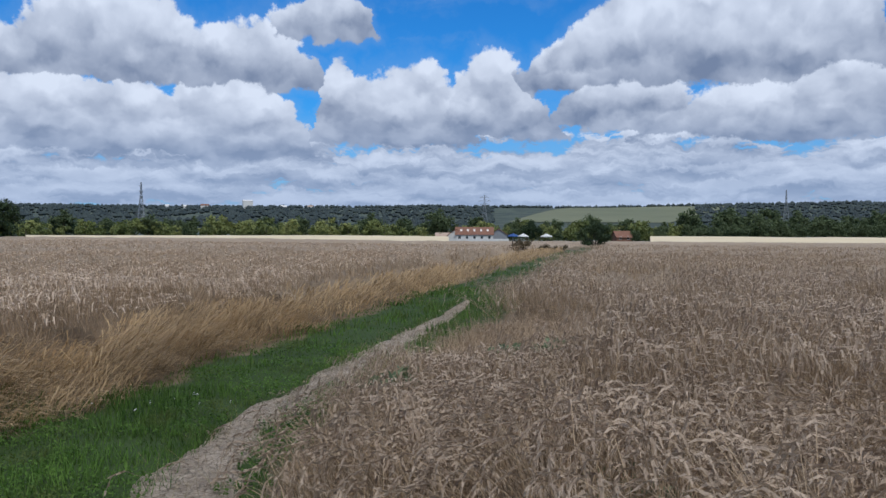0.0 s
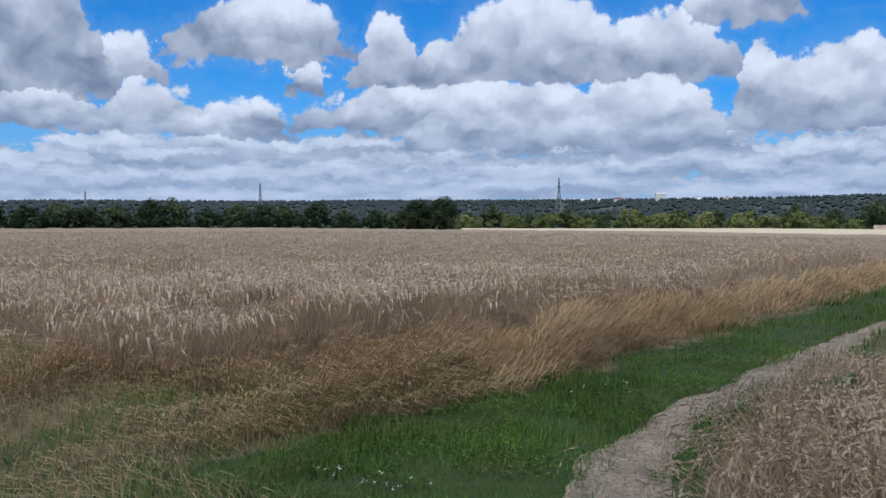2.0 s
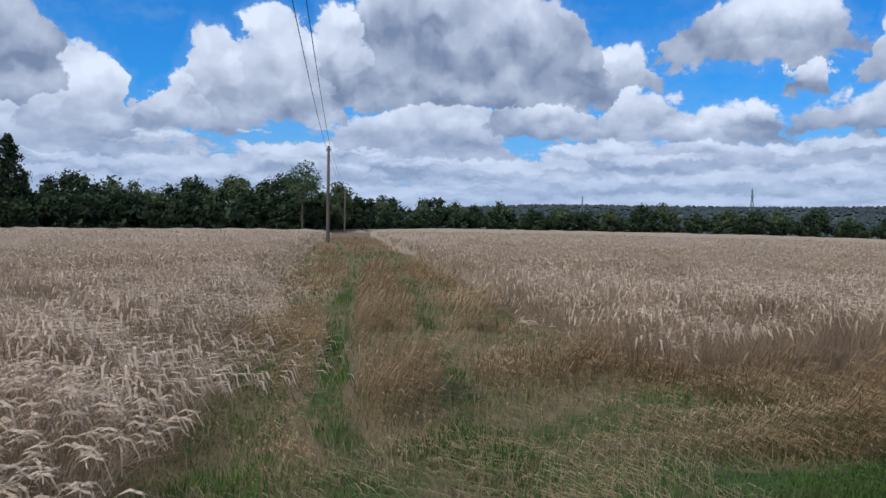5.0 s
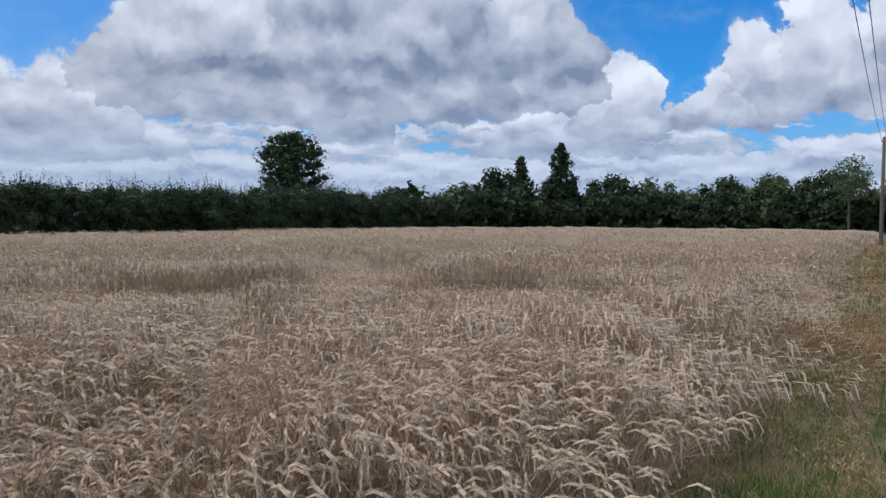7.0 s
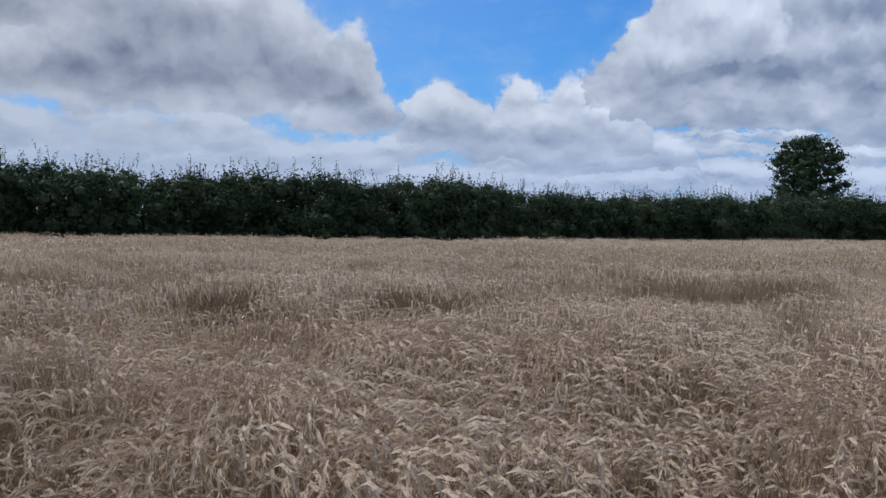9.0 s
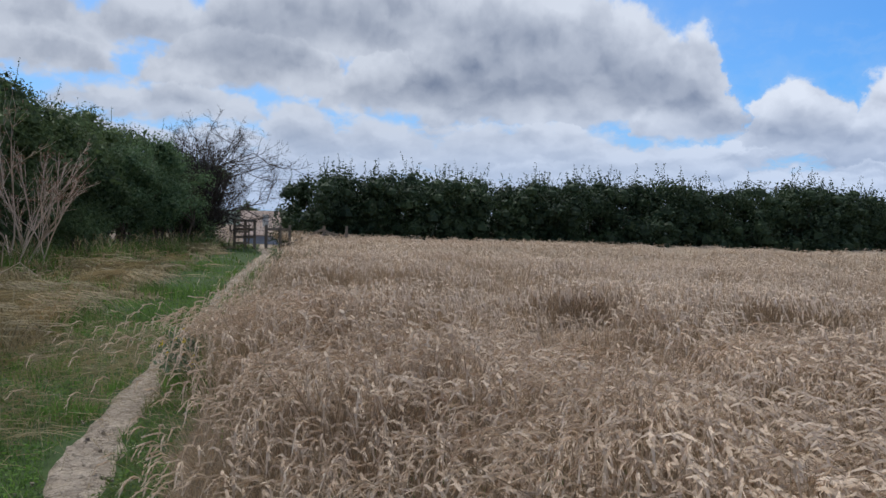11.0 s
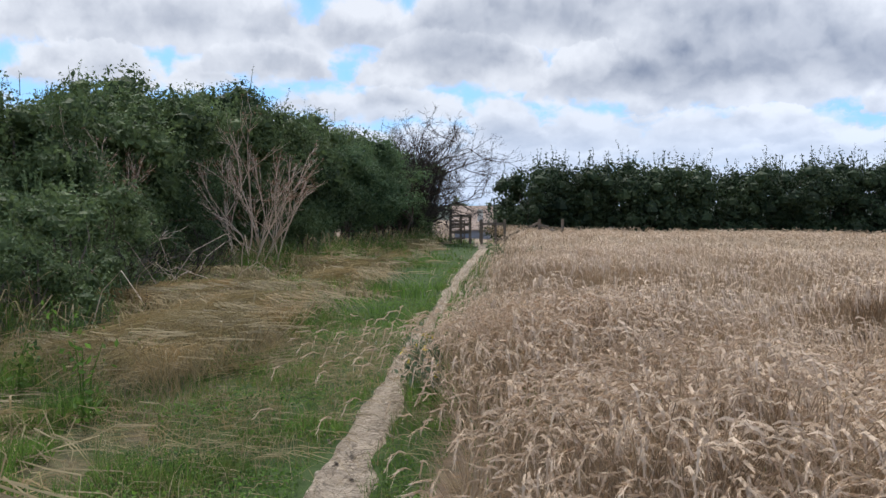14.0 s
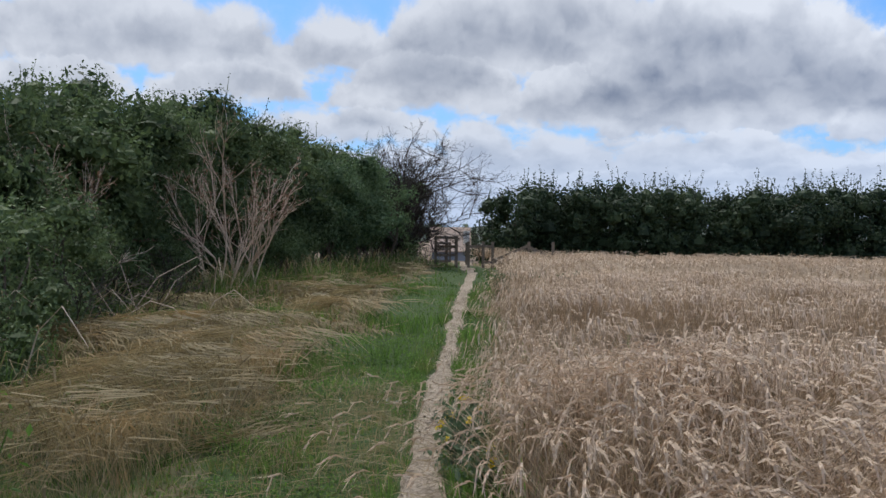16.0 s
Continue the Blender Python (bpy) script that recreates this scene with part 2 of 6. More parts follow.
def plant(name, dark, light, through_light=0.3, patch=0.35, patch_scale=0.25, warm=None):
    """Leaves and straw: every blade its own tone, drifting over the ground in patches, letting some light through."""
    m, n, s = material(name, 0.65)
    island = n.add("ShaderNodeNewGeometry").outputs["Random Per Island"]
    place = n.add("ShaderNodeNewGeometry").outputs["Position"]
    drift = n.noise(place, patch_scale, 3.0, 0.6)
    f = n.math("ADD", n.math("MULTIPLY", island, 1 - patch), n.math("MULTIPLY", n.ramp(drift, 0.3, 0.7), patch))
    colour = n.mix(f, dark, light)
    if warm:
        pick = n.ramp(n.noise(place, patch_scale * 2.7, 3.0), 0.5, 0.68, 0.0, 0.7)
        colour = n.mix(pick, colour, warm)
    n.put(s.inputs["Base Color"], colour)
    glow = n.add("ShaderNodeBsdfTranslucent")
    n.put(glow.inputs[0], colour)
    both = n.add("ShaderNodeMixShader")
    both.inputs[0].default_value = through_light
    n.put(both.inputs[1], s.outputs[0])
    n.put(both.inputs[2], glow.outputs[0])
    n.put(m.node_tree.nodes["Material Output"].inputs[0], both.outputs[0])
    return m


def ground_material():
    m, n, s = material("ground", 0.95)
    zone = n.add("ShaderNodeAttribute", attribute_name="zone")
    r, g, b = n.split(zone.outputs["Color"])
    place = n.add("ShaderNodeNewGeometry").outputs["Position"]
    fine, mid, wide = n.noise(place, 22.0, 5.0, 0.65), n.noise(place, 2.2, 4.0, 0.6), n.noise(place, 0.02, 4.0, 0.6)
    earth = n.mix(fine, (0.10, 0.07, 0.045), (0.26, 0.19, 0.13))
    green = n.mix(n.math("MULTIPLY_ADD", fine, 0.6, n.math("MULTIPLY", mid, 0.4)), (0.014, 0.028, 0.007), (0.060, 0.100, 0.022))
    straw = n.mix(n.math("MULTIPLY_ADD", fine, 0.7, n.math("MULTIPLY", mid, 0.3)), (0.08, 0.056, 0.03), (0.24, 0.175, 0.10))
    # land past the fields: wood-dark, with aerial haze mixed into the colour
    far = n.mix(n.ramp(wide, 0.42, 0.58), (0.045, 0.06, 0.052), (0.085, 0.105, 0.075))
    jag = n.math("MULTIPLY_ADD", mid, 0.6, -0.3)
    colour = n.mix(n.ramp(n.math("ADD", b, jag), 0.35, 0.65), earth, straw)
    colour = n.mix(n.ramp(n.math("ADD", g, jag), 0.35, 0.65), colour, green)
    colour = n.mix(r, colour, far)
    n.put(s.inputs["Base Color"], colour)
    bn = n.add("ShaderNodeBump")
    bn.inputs["Strength"].default_value = 0.6
    bn.inputs["Distance"].default_value = 0.03
    n.put(bn.inputs["Height"], n.math("ADD", fine, mid))
    n.put(s.inputs["Normal"], bn.outputs[0])
    return m


def path_material():
    m, n, s = material("trodden_chalky_soil", 0.95)
    place = n.add("ShaderNodeNewGeometry").outputs["Position"]
    fine, mid = n.ramp(n.noise(place, 30.0, 6.0, 0.75), 0.32, 0.68), n.ramp(n.noise(place, 5.0, 5.0, 0.65), 0.35, 0.65)
    colour = n.mix(n.math("MULTIPLY_ADD", fine, 0.6, n.math("MULTIPLY", mid, 0.5), clamp=True), (0.31, 0.24, 0.175), (0.68, 0.56, 0.43))
    stone = n.ramp(n.noise(place, 90.0, 2.0, 0.5), 0.62, 0.72)
    colour = n.mix(n.math("MULTIPLY", stone, 0.3), colour, (0.66, 0.58, 0.47))
    damp = n.ramp(n.noise(place, 1.3, 4.0, 0.65), 0.5, 0.72)
    crack = n.add("ShaderNodeTexVoronoi", feature="DISTANCE_TO_EDGE")
    n.put(crack.inputs["Vector"], n.vec("ADD", place, n.noise(place, 3.0, 3.0, 0.6, 1)))
    crack.inputs["Scale"].default_value = 7.0
    gap = n.ramp(crack.outputs["Distance"], 0.05, 0.015)
    colour = n.mix(n.math("MULTIPLY", damp, 0.3), colour, (0.17, 0.13, 0.085))
    colour = n.mix(n.math("MULTIPLY", gap, 0.6), colour, (0.12, 0.09, 0.06))
    n.put(s.inputs["Base Color"], colour)
    bn = n.add("ShaderNodeBump")
    bn.inputs["Strength"].default_value = 0.9
    bn.inputs["Distance"].default_value = 0.02
    n.put(bn.inputs["Height"], n.math("SUBTRACT", n.math("ADD", fine, n.math("MULTIPLY", mid, 2.5)), n.math("MULTIPLY", gap, 2.0)))
    n.put(s.inputs["Normal"], bn.outputs[0])
    return m


def canopy_material():
    """Dense ripe crop seen from far off."""
    m, n, s = material("ripe_crop", 0.9)
    place = n.add("ShaderNodeNewGeometry").outputs["Position"]
    fine, mid, wide = n.noise(place, 9.0, 5.0, 0.75), n.noise(place, 1.1, 5.0, 0.65), n.noise(n.vec("MULTIPLY", place, (0.03, 0.12, 0.1)), 1.0, 4.0)
    f = n.math("MULTIPLY_ADD", fine, 0.9, n.math("MULTIPLY_ADD", mid, 0.7, n.math("MULTIPLY_ADD", wide, 0.5, -0.6)), clamp=True)
    n.put(s.inputs["Base Color"], n.mix(f, (0.22, 0.16, 0.105), (0.60, 0.47, 0.335)))
    bn = n.add("ShaderNodeBump")
    bn.inputs["Strength"].default_value = 1.0
    bn.inputs["Distance"].default_value = 0.15
    n.put(bn.inputs["Height"], n.math("ADD", fine, mid))
    n.put(s.inputs["Normal"], bn.outputs[0])
    return m


GROUND, PATH, CANOPY = ground_material(), path_material(), canopy_material()
WHEAT = plant("wheat_ear", (0.40, 0.29, 0.195), (0.80, 0.64, 0.48), 0.25, 0.3, 0.35)
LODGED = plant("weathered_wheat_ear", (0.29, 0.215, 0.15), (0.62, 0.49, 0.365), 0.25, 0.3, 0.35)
STRAW = plant("wheat_stem", (0.19, 0.13, 0.08), (0.56, 0.42, 0.27), 0.2, 0.3, 0.5)
DRY = plant("dry_grass", (0.14, 0.085, 0.037), (0.63, 0.455, 0.25), 0.3, 0.3, 0.6, (0.44, 0.28, 0.12))
HAY = plant("laid_hay", (0.10, 0.075, 0.033), (0.45, 0.365, 0.205), 0.3, 0.3, 0.6, (0.40, 0.275, 0.135))
GREEN = plant("green_grass", (0.012, 0.038, 0.007), (0.19, 0.33, 0.06), 0.52, 0.35, 0.7, (0.15, 0.165, 0.05))
WEED = plant("weed_leaf", (0.07, 0.11, 0.05), (0.20, 0.26, 0.14), 0.3, 0.3, 0.8)
PETAL = plant("yellow_petal", (0.60, 0.42, 0.02), (0.75, 0.58, 0.03), 0.2)
WHITE_PETAL = plant("white_petal", (0.6, 0.6, 0.55), (0.8, 0.8, 0.75), 0.2)
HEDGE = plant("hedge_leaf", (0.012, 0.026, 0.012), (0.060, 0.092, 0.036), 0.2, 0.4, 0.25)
THICKET = plant("thicket_leaf", (0.022, 0.042, 0.017), (0.16, 0.22, 0.088), 0.35, 0.45, 0.4)
DEEP = plant("deep_green_leaf", (0.045, 0.068, 0.028), (0.15, 0.19, 0.085), 0.3, 0.4, 0.3)
WILLOW = plant("grey_green_leaf", (0.035, 0.068, 0.032), (0.17, 0.25, 0.115), 0.4, 0.35, 0.5)
# yellow-green leaf, brightened in its colour to stand for direct sun
SUN_TINTED = plant("sun_tinted_leaf", (0.09, 0.13, 0.035), (0.36, 0.37, 0.13), 0.3, 0.6, 0.03)
# far-off leaves, greyed towards blue to stand for haze
HAZED = plant("hazed_leaf", (0.026, 0.038, 0.042), (0.060, 0.080, 0.074), 0.1, 0.5, 0.006)
BARK = surface("bark", (0.05, 0.04, 0.03), (0.16, 0.13, 0.10), 6.0, 0.95, 0.6)
DEADWOOD = surface("dead_twig", (0.36, 0.27, 0.20), (0.70, 0.57, 0.45), 5.0, 0.9, 0.4)
GREYTWIG = surface("grey_twig", (0.022, 0.018, 0.016), (0.075, 0.06, 0.05), 5.0, 0.9, 0.4)
POLEWOOD = surface("weathered_pole", (0.075, 0.06, 0.047), (0.19, 0.155, 0.125), 2.0, 0.9, 0.5)
FENCEWOOD = surface("weathered_timber", (0.085, 0.068, 0.052), (0.26, 0.215, 0.165), 3.0, 0.9, 0.5)
STEEL = surface("galvanised_steel", (0.18, 0.20, 0.22), (0.34, 0.36, 0.38), 0.5, 0.6, 0.1, metal=0.4)
BROWNGRASS = plant("brown_grass", (0.09, 0.058, 0.028), (0.30, 0.20, 0.10), 0.25, 0.4, 0.6)
DEADLEAF = plant("dead_leaf", (0.11, 0.065, 0.038), (0.32, 0.205, 0.13), 0.25)
RUST = surface("rusted_pipe", (0.07, 0.045, 0.032), (0.18, 0.11, 0.075), 4.0, 0.9, 0.5)
WIRE = surface("cable", (0.02, 0.02, 0.02), (0.05, 0.05, 0.05), 2.0, 0.6, 0.1)
WHITEWALL = surface("white_render", (0.62, 0.60, 0.56), (0.80, 0.79, 0.76), 0.6, 0.9, 0.2)
REDTILE = surface("red_clay_tile", (0.15, 0.075, 0.050), (0.30, 0.155, 0.105), 0.8, 0.9, 0.5)
TANROOF = surface("tan_roof", (0.34, 0.25, 0.19), (0.52, 0.40, 0.32), 0.8, 0.9, 0.4)
GREYWALL = surface("grey_cladding", (0.20, 0.21, 0.23), (0.34, 0.35, 0.37), 0.8, 0.8, 0.2)
BLUECLOTH = surface("blue_cloth", (0.03, 0.07, 0.22), (0.06, 0.13, 0.34), 1.0, 0.8, 0.2)
DARKGLASS = surface("dark_glass", (0.02, 0.025, 0.03), (0.05, 0.055, 0.06), 0.5, 0.15, 0.0)
# pale straw, raised further in colour to pass for a sunlit field
STUBBLE = surface("sun_tinted_stubble", (0.60, 0.49, 0.31), (0.80, 0.68, 0.47), 0.05, 0.95, 0.4, 3.0)


# ---- shapes in arrays ----
RNG = np.random.default_rng(7)


def lattice(ix, iy, seed):
    h = (ix.astype(np.int64) * 374761393 + iy.astype(np.int64) * 668265263 + seed * 144665) & 0x7FFFFFFF
    h = (h ^ (h >> 13)) * 1274126177 & 0x7FFFFFFF
    return ((h ^ (h >> 16)) & 0xFFFF) / 65535.0


def vnoise(x, y, seed=0):
    """Smooth value noise between 0 and 1."""
    x, y = np.asarray(x, float), np.asarray(y, float)
    ix, iy = np.floor(x), np.floor(y)
    fx, fy = x - ix, y - iy
    fx, fy = fx * fx * (3 - 2 * fx), fy * fy * (3 - 2 * fy)
    a, b, c, d = lattice(ix, iy, seed), lattice(ix + 1, iy, seed), lattice(ix, iy + 1, seed), lattice(ix + 1, iy + 1, seed)
    return (a * (1 - fx) + b * fx) * (1 - fy) + (c * (1 - fx) + d * fx) * fy


def fbm(x, y, seed=0, octaves=4):
    return sum(vnoise(x * 2**i, y * 2**i, seed + i) * 0.5 ** (i + 1) for i in range(octaves)) / (1 - 0.5**octaves)


def smooth(v, a, b):
    t = np.clip((v - a) / (b - a), 0, 1)
    return t * t * (3 - 2 * t)


def inside(poly, x, y):
    """Which of the points lie inside the polygon."""
    hit = np.zeros(np.shape(x), bool)
    for (ax, ay), (bx, by) in zip(poly, poly[1:] + poly[:1]):
        if ay != by:
            hit ^= ((ay > y) != (by > y)) & (x < (bx - ax) * (y - ay) / (by - ay) + ax)
    return hit


def near_line(line, x, y):
    """The distance of the points from a polyline."""
    best = np.full(np.shape(x), 1e9)
    for (ax, ay), (bx, by) in zip(line, line[1:]):
        dx, dy = bx - ax, by - ay
        t = np.clip(((x - ax) * dx + (y - ay) * dy) / (dx * dx + dy * dy), 0, 1)
        best = np.minimum(best, np.hypot(x - ax - t * dx, y - ay - t * dy))
    return best


def mesh_object(name, verts, faces, mat, parent=None, label="", smooth_faces=False):
    me = bpy.data.meshes.new(name)
    me.from_pydata(np.asarray(verts, np.float32), [], np.asarray(faces, np.int32))
    me.materials.append(mat)
    if smooth_faces:
        me.shade_smooth()
    ob = new(name, me)
    if parent:
        ob.parent = parent
    if label:
        ob["label"] = label
    return ob


def join(chunks):
    """Several (verts, quads) as one."""
    vs, fs, n = [], [], 0
    for v, f in chunks:
        v, f = np.asarray(v, float).reshape(-1, 3), np.asarray(f, int).reshape(-1, 4)
        vs.append(v), fs.append(f + n)
        n += len(v)
    return np.concatenate(vs), np.concatenate(fs)


def ribbons(points, widths, side):
    """Strips along points (N, S, 3), widths (N, S) or (S,), spread along side (N, 3)."""
    n, s, _ = points.shape
    off = side[:, None, :] * (np.broadcast_to(widths, (n, s)) / 2)[:, :, None]
    v = np.stack([points - off, points + off], 2).reshape(-1, 3)
    k = (np.arange(n) * s * 2)[:, None] + (np.arange(s - 1) * 2)[None, :]
    return v, np.stack([k, k + 1, k + 3, k + 2], -1).reshape(-1, 4)


def tube(points, radii, sides=6):
    """A tapered round limb along points."""
    p = np.asarray(points, float)
    t = np.gradient(p, axis=0)
    t /= np.linalg.norm(t, axis=1)[:, None] + 1e-9
    ref = np.where(np.abs(t[:, 2:3]) > 0.9, np.array([[1.0, 0, 0]]), np.array([[0, 0, 1.0]]))
    u = np.cross(t, ref)
    u /= np.linalg.norm(u, axis=1)[:, None]
    w = np.cross(t, u)
    a = np.linspace(0, 2 * np.pi, sides, endpoint=False)
    ring = p[:, None] + np.asarray(radii, float)[:, None, None] * (np.cos(a)[None, :, None] * u[:, None] + np.sin(a)[None, :, None] * w[:, None])
    n = len(p)
    i, j = np.meshgrid(np.arange(n - 1), np.arange(sides), indexing="ij")
    k = lambda i, j: i * sides + j % sides
    return ring.reshape(-1, 3), np.stack([k(i, j), k(i, j + 1), k(i + 1, j + 1), k(i + 1, j)], -1).reshape(-1, 4)


def box(x0, y0, z0, x1, y1, z1):
    v = np.array([(x, y, z) for z in (z0, z1) for y in (y0, y1) for x in (x0, x1)], float)
    return v, np.array([(0, 2, 3, 1), (4, 5, 7, 6), (0, 1, 5, 4), (2, 6, 7, 3), (0, 4, 6, 2), (1, 3, 7, 5)])


def bar(a, b, w=0.1, d=None):
    """A squared timber from a to b."""
    a, b = np.asarray(a, float), np.asarray(b, float)
    t = (b - a) / np.linalg.norm(b - a)
    u = np.cross(t, (0, 0, 1.0)) if abs(t[2]) < 0.9 else np.array([1.0, 0, 0])
    u = u / np.linalg.norm(u)
    w2 = np.cross(t, u)
    d = d or w
    c = [u * i * w / 2 + w2 * j * d / 2 for i, j in ((-1, -1), (1, -1), (1, 1), (-1, 1))]
    v = np.array([a + o for o in c] + [b + o for o in c])
    return v, np.array([(3, 2, 1, 0), (4, 5, 6, 7), (0, 1, 5, 4), (1, 2, 6, 5), (2, 3, 7, 6), (3, 0, 4, 7)])


def polar(az, r):
    """Plan place at azimuth az (degrees anticlockwise from +y) and distance r."""
    return -math.sin(radians(az)) * r, math.cos(radians(az)) * r


# ---- the lie of the land ----
FALL_AZ = [0, 27, 40, 60, 70, 85, 97, 104, 124, 131, 150, 162, 170, 200, 290, 332, 360]
FALL = [0.0184, 0.0123, 0.0083, 0.0055, 0.0075, 0.0087, 0.009, 0.011, 0.0135, 0.013, 0.012, 0.009, 0.003, 0.001, 0.01, 0.0168, 0.0184]


def land(x, y):
    """The height of the ground."""
    x, y = np.asarray(x, float), np.asarray(y, float)
    r = np.hypot(x, y)
    az = np.degrees(np.arctan2(-x, y)) % 360
    s = np.interp(az, FALL_AZ, FALL)
    z = -s * np.clip(r - 12, 0, 230)
    z = z + (fbm(x * 0.06, y * 0.06, 3, 2) - 0.5) * 0.25 * smooth(r, 6, 30)
    z = z + (fbm(x * 1.1, y * 1.1, 5, 3) - 0.5) * 0.05
    # valley and hills beyond the fields
    front = smooth(np.cos(np.radians(az - 12)), 0.45, 0.75)
    valley = np.where(r > 240, -3.5 * smooth(r, 240, 420), 0.0) * front
    hill = (38 + 38 * fbm(az * 0.045, r * 0.0007, 11, 3)) * smooth(r, 700, 2600) * front
    drop = -0.05 * np.clip(r - 42, 0, 40) * smooth(np.abs(az - 166), 16, 9)
    return z + valley + hill + drop


# ---- plan: tracks, verges and fields ----
EDGE_A_CROP = [(-5.6, 6.9), (-5.0, 8.0), (-4.2, 10.0), (-3.3, 14.0), (-2.0, 20.4), (0.6, 38.0), (8.0, 80.0), (22.5, 140.0)]
EDGE_A_GREEN = [(-4.2, 3.6), (-3.5, 5.0), (-2.9, 7.0), (-2.6, 9.4), (-1.6, 13.4), (-0.3, 20.4), (3.2, 38.6), (14.2, 95.0), (26.0, 140.0)]
EDGE_A_RIGHT = [(-0.4, 2.8), (-0.95, 4.2), (-1.0, 6.5), (-0.75, 7.8), (-0.1, 9.4), (0.55, 11.7), (2.2, 19.9), (6.4, 40.0), (16.5, 90.0), (28.4, 140.0)]
EDGE_B_LEFT = [(-3.2, -1.0), (-5.1, 0.3), (-6.4, 0.8), (-9.3, 1.8), (-14.1, 3.6), (-31.0, 9.9), (-61.0, 21.6), (-140.0, 52.0)]
EDGE_B_RIGHT = [(-6.3, 6.0), (-7.7, 5.8), (-10.9, 6.8), (-21.3, 11.3), (-43.0, 19.8), (-62.0, 27.6), (-140.0, 60.0)]
EDGE_C_CROP = [(-3.2, -1.0), (-1.7, -2.6), (-0.9, -4.0), (-0.45, -5.5), (-0.85, -6.9), (-1.38, -8.9), (-1.75, -10.3), (-2.6, -13.1), (-4.6, -20.6), (-8.0, -31.0), (-9.4, -36.5)]
EDGE_C_GREEN = [(1.5, -3.0), (1.4, -6.0), (1.0, -8.0), (0.4, -10.7), (-0.8, -14.9), (-2.6, -21.0), (-4.6, -28.7), (-6.2, -35.5)]
EDGE_C_THICKET = [(6.0, -6.0), (4.4, -9.0), (3.2, -12.0), (3.2, -16.0), (2.8, -19.0), (1.2, -22.0), (-1.2, -25.5), (-3.9, -31.5), (-6.2, -36.5)]
BARE_A = [(0.15, -0.8), (-0.3, 1.2), (-1.0, 3.2), (-1.5, 4.7), (-1.55, 5.7), (-1.5, 6.7), (-1.2, 7.8), (-0.85, 9.4), (-0.5, 11.3), (0.05, 14.1), (0.6, 18.0)]
BARE_C = [(0.15, -0.8), (0.15, -3.5), (0.0, -5.6), (-0.15, -6.4), (-0.62, -8.3), (-1.1, -10.3), (-2.05, -13.7), (-4.0, -20.9), (-7.1, -31.7), (-8.0, -36.0), (-10.5, -46.0)]

OPEN_A = EDGE_A_CROP + EDGE_A_RIGHT[::-1] + [(-4.0, 2.0)]
OPEN_B = EDGE_B_LEFT + EDGE_B_RIGHT[::-1] + [(-5.6, 6.9), (-4.0, 4.0)]
JUNCTION = [(-5.1, 0.3), (-6.3, 6.0), (-5.6, 6.9), (-4.4, 8.0), (-1.0, 5.0), (-0.4, 2.8), (3.0, 2.0), (40.0, 1.0), (40.0, -60.0), (-9.0, -60.0)] + EDGE_C_CROP[::-1]
FIELD_FAR = [polar(a, r) for a, r in ((-60, 250), (-28, 242), (0, 240), (15, 236), (27, 225), (34, 205), (60, 185), (72, 160), (88, 145), (97, 118), (108, 92), (124, 62), (132, 54), (150, 46), (160, 42), (165, 41), (172, 45))]
OPEN_GREEN_A = EDGE_A_GREEN + EDGE_A_RIGHT[::-1]
OPEN_GREEN_C = EDGE_C_CROP[2:] + EDGE_C_GREEN[::-1] + [(2.0, 1.5), (-0.5, 2.6)]
VERGE_C = EDGE_C_GREEN + EDGE_C_THICKET[::-1] + [(8.0, -3.0)]
TALL_A = EDGE_A_CROP + EDGE_A_GREEN[::-1]
RUT_LEFT = [(-4.7, 1.5), (-6.5, 2.0), (-8.9, 3.0), (-13.0, 4.6), (-24.2, 9.6), (-62.0, 23.6)]
RUT_RIGHT = [(-4.9, 2.6), (-6.1, 3.1), (-10.2, 4.9), (-16.5, 7.8), (-36.0, 15.8), (-62.0, 26.2)]
# lines where the crop is beaten down or was driven over
TRAMS = [[(-3.4, -9.5), (-4.7, -9.4)], [(-10.8, -9.0), (-13.2, -6.9), (-17.0, -5.3), (-19.1, -4.1), (-26.4, -1.6), (-60.0, 9.0)], [(-7.5, -2.6), (-8.8, -2.2), (-12.9, -1.1), (-13.9, 0.7), (-15.4, 2.6)],
         [(-13.4, 7.6), (-11.8, 9.1), (-11.0, 12.1), (-10.3, 15.2), (-8.8, 22.6), (-3.0, 60.0)], [(-2.8, -10.2), (-3.8, -10.3), (-4.8, -9.8)], [(-5.0, -20.7), (-5.8, -21.6), (-8.2, -20.8), (-13.0, -22.0)],
         [(4.6, 17.1), (9.9, 18.4), (18.0, 19.5)], [(0.6, 9.2), (1.4, 9.7), (2.7, 9.9)], [(-9.9, 18.3), (-9.0, 22.3)]]

TRAMS = [[(1.14 * x, 1.14 * y) for x, y in line] for line in TRAMS]


def is_crop(x, y):
    jx = x + (fbm(x * 1.3, y * 1.3, 21, 3) - 0.5) * 0.7
    jy = y + (fbm(x * 1.3, y * 1.3, 31, 3) - 0.5) * 0.7
    return inside(FIELD_FAR, x, y) & ~(inside(OPEN_A, jx, jy) | inside(OPEN_B, jx, jy) | inside(JUNCTION, jx, jy))


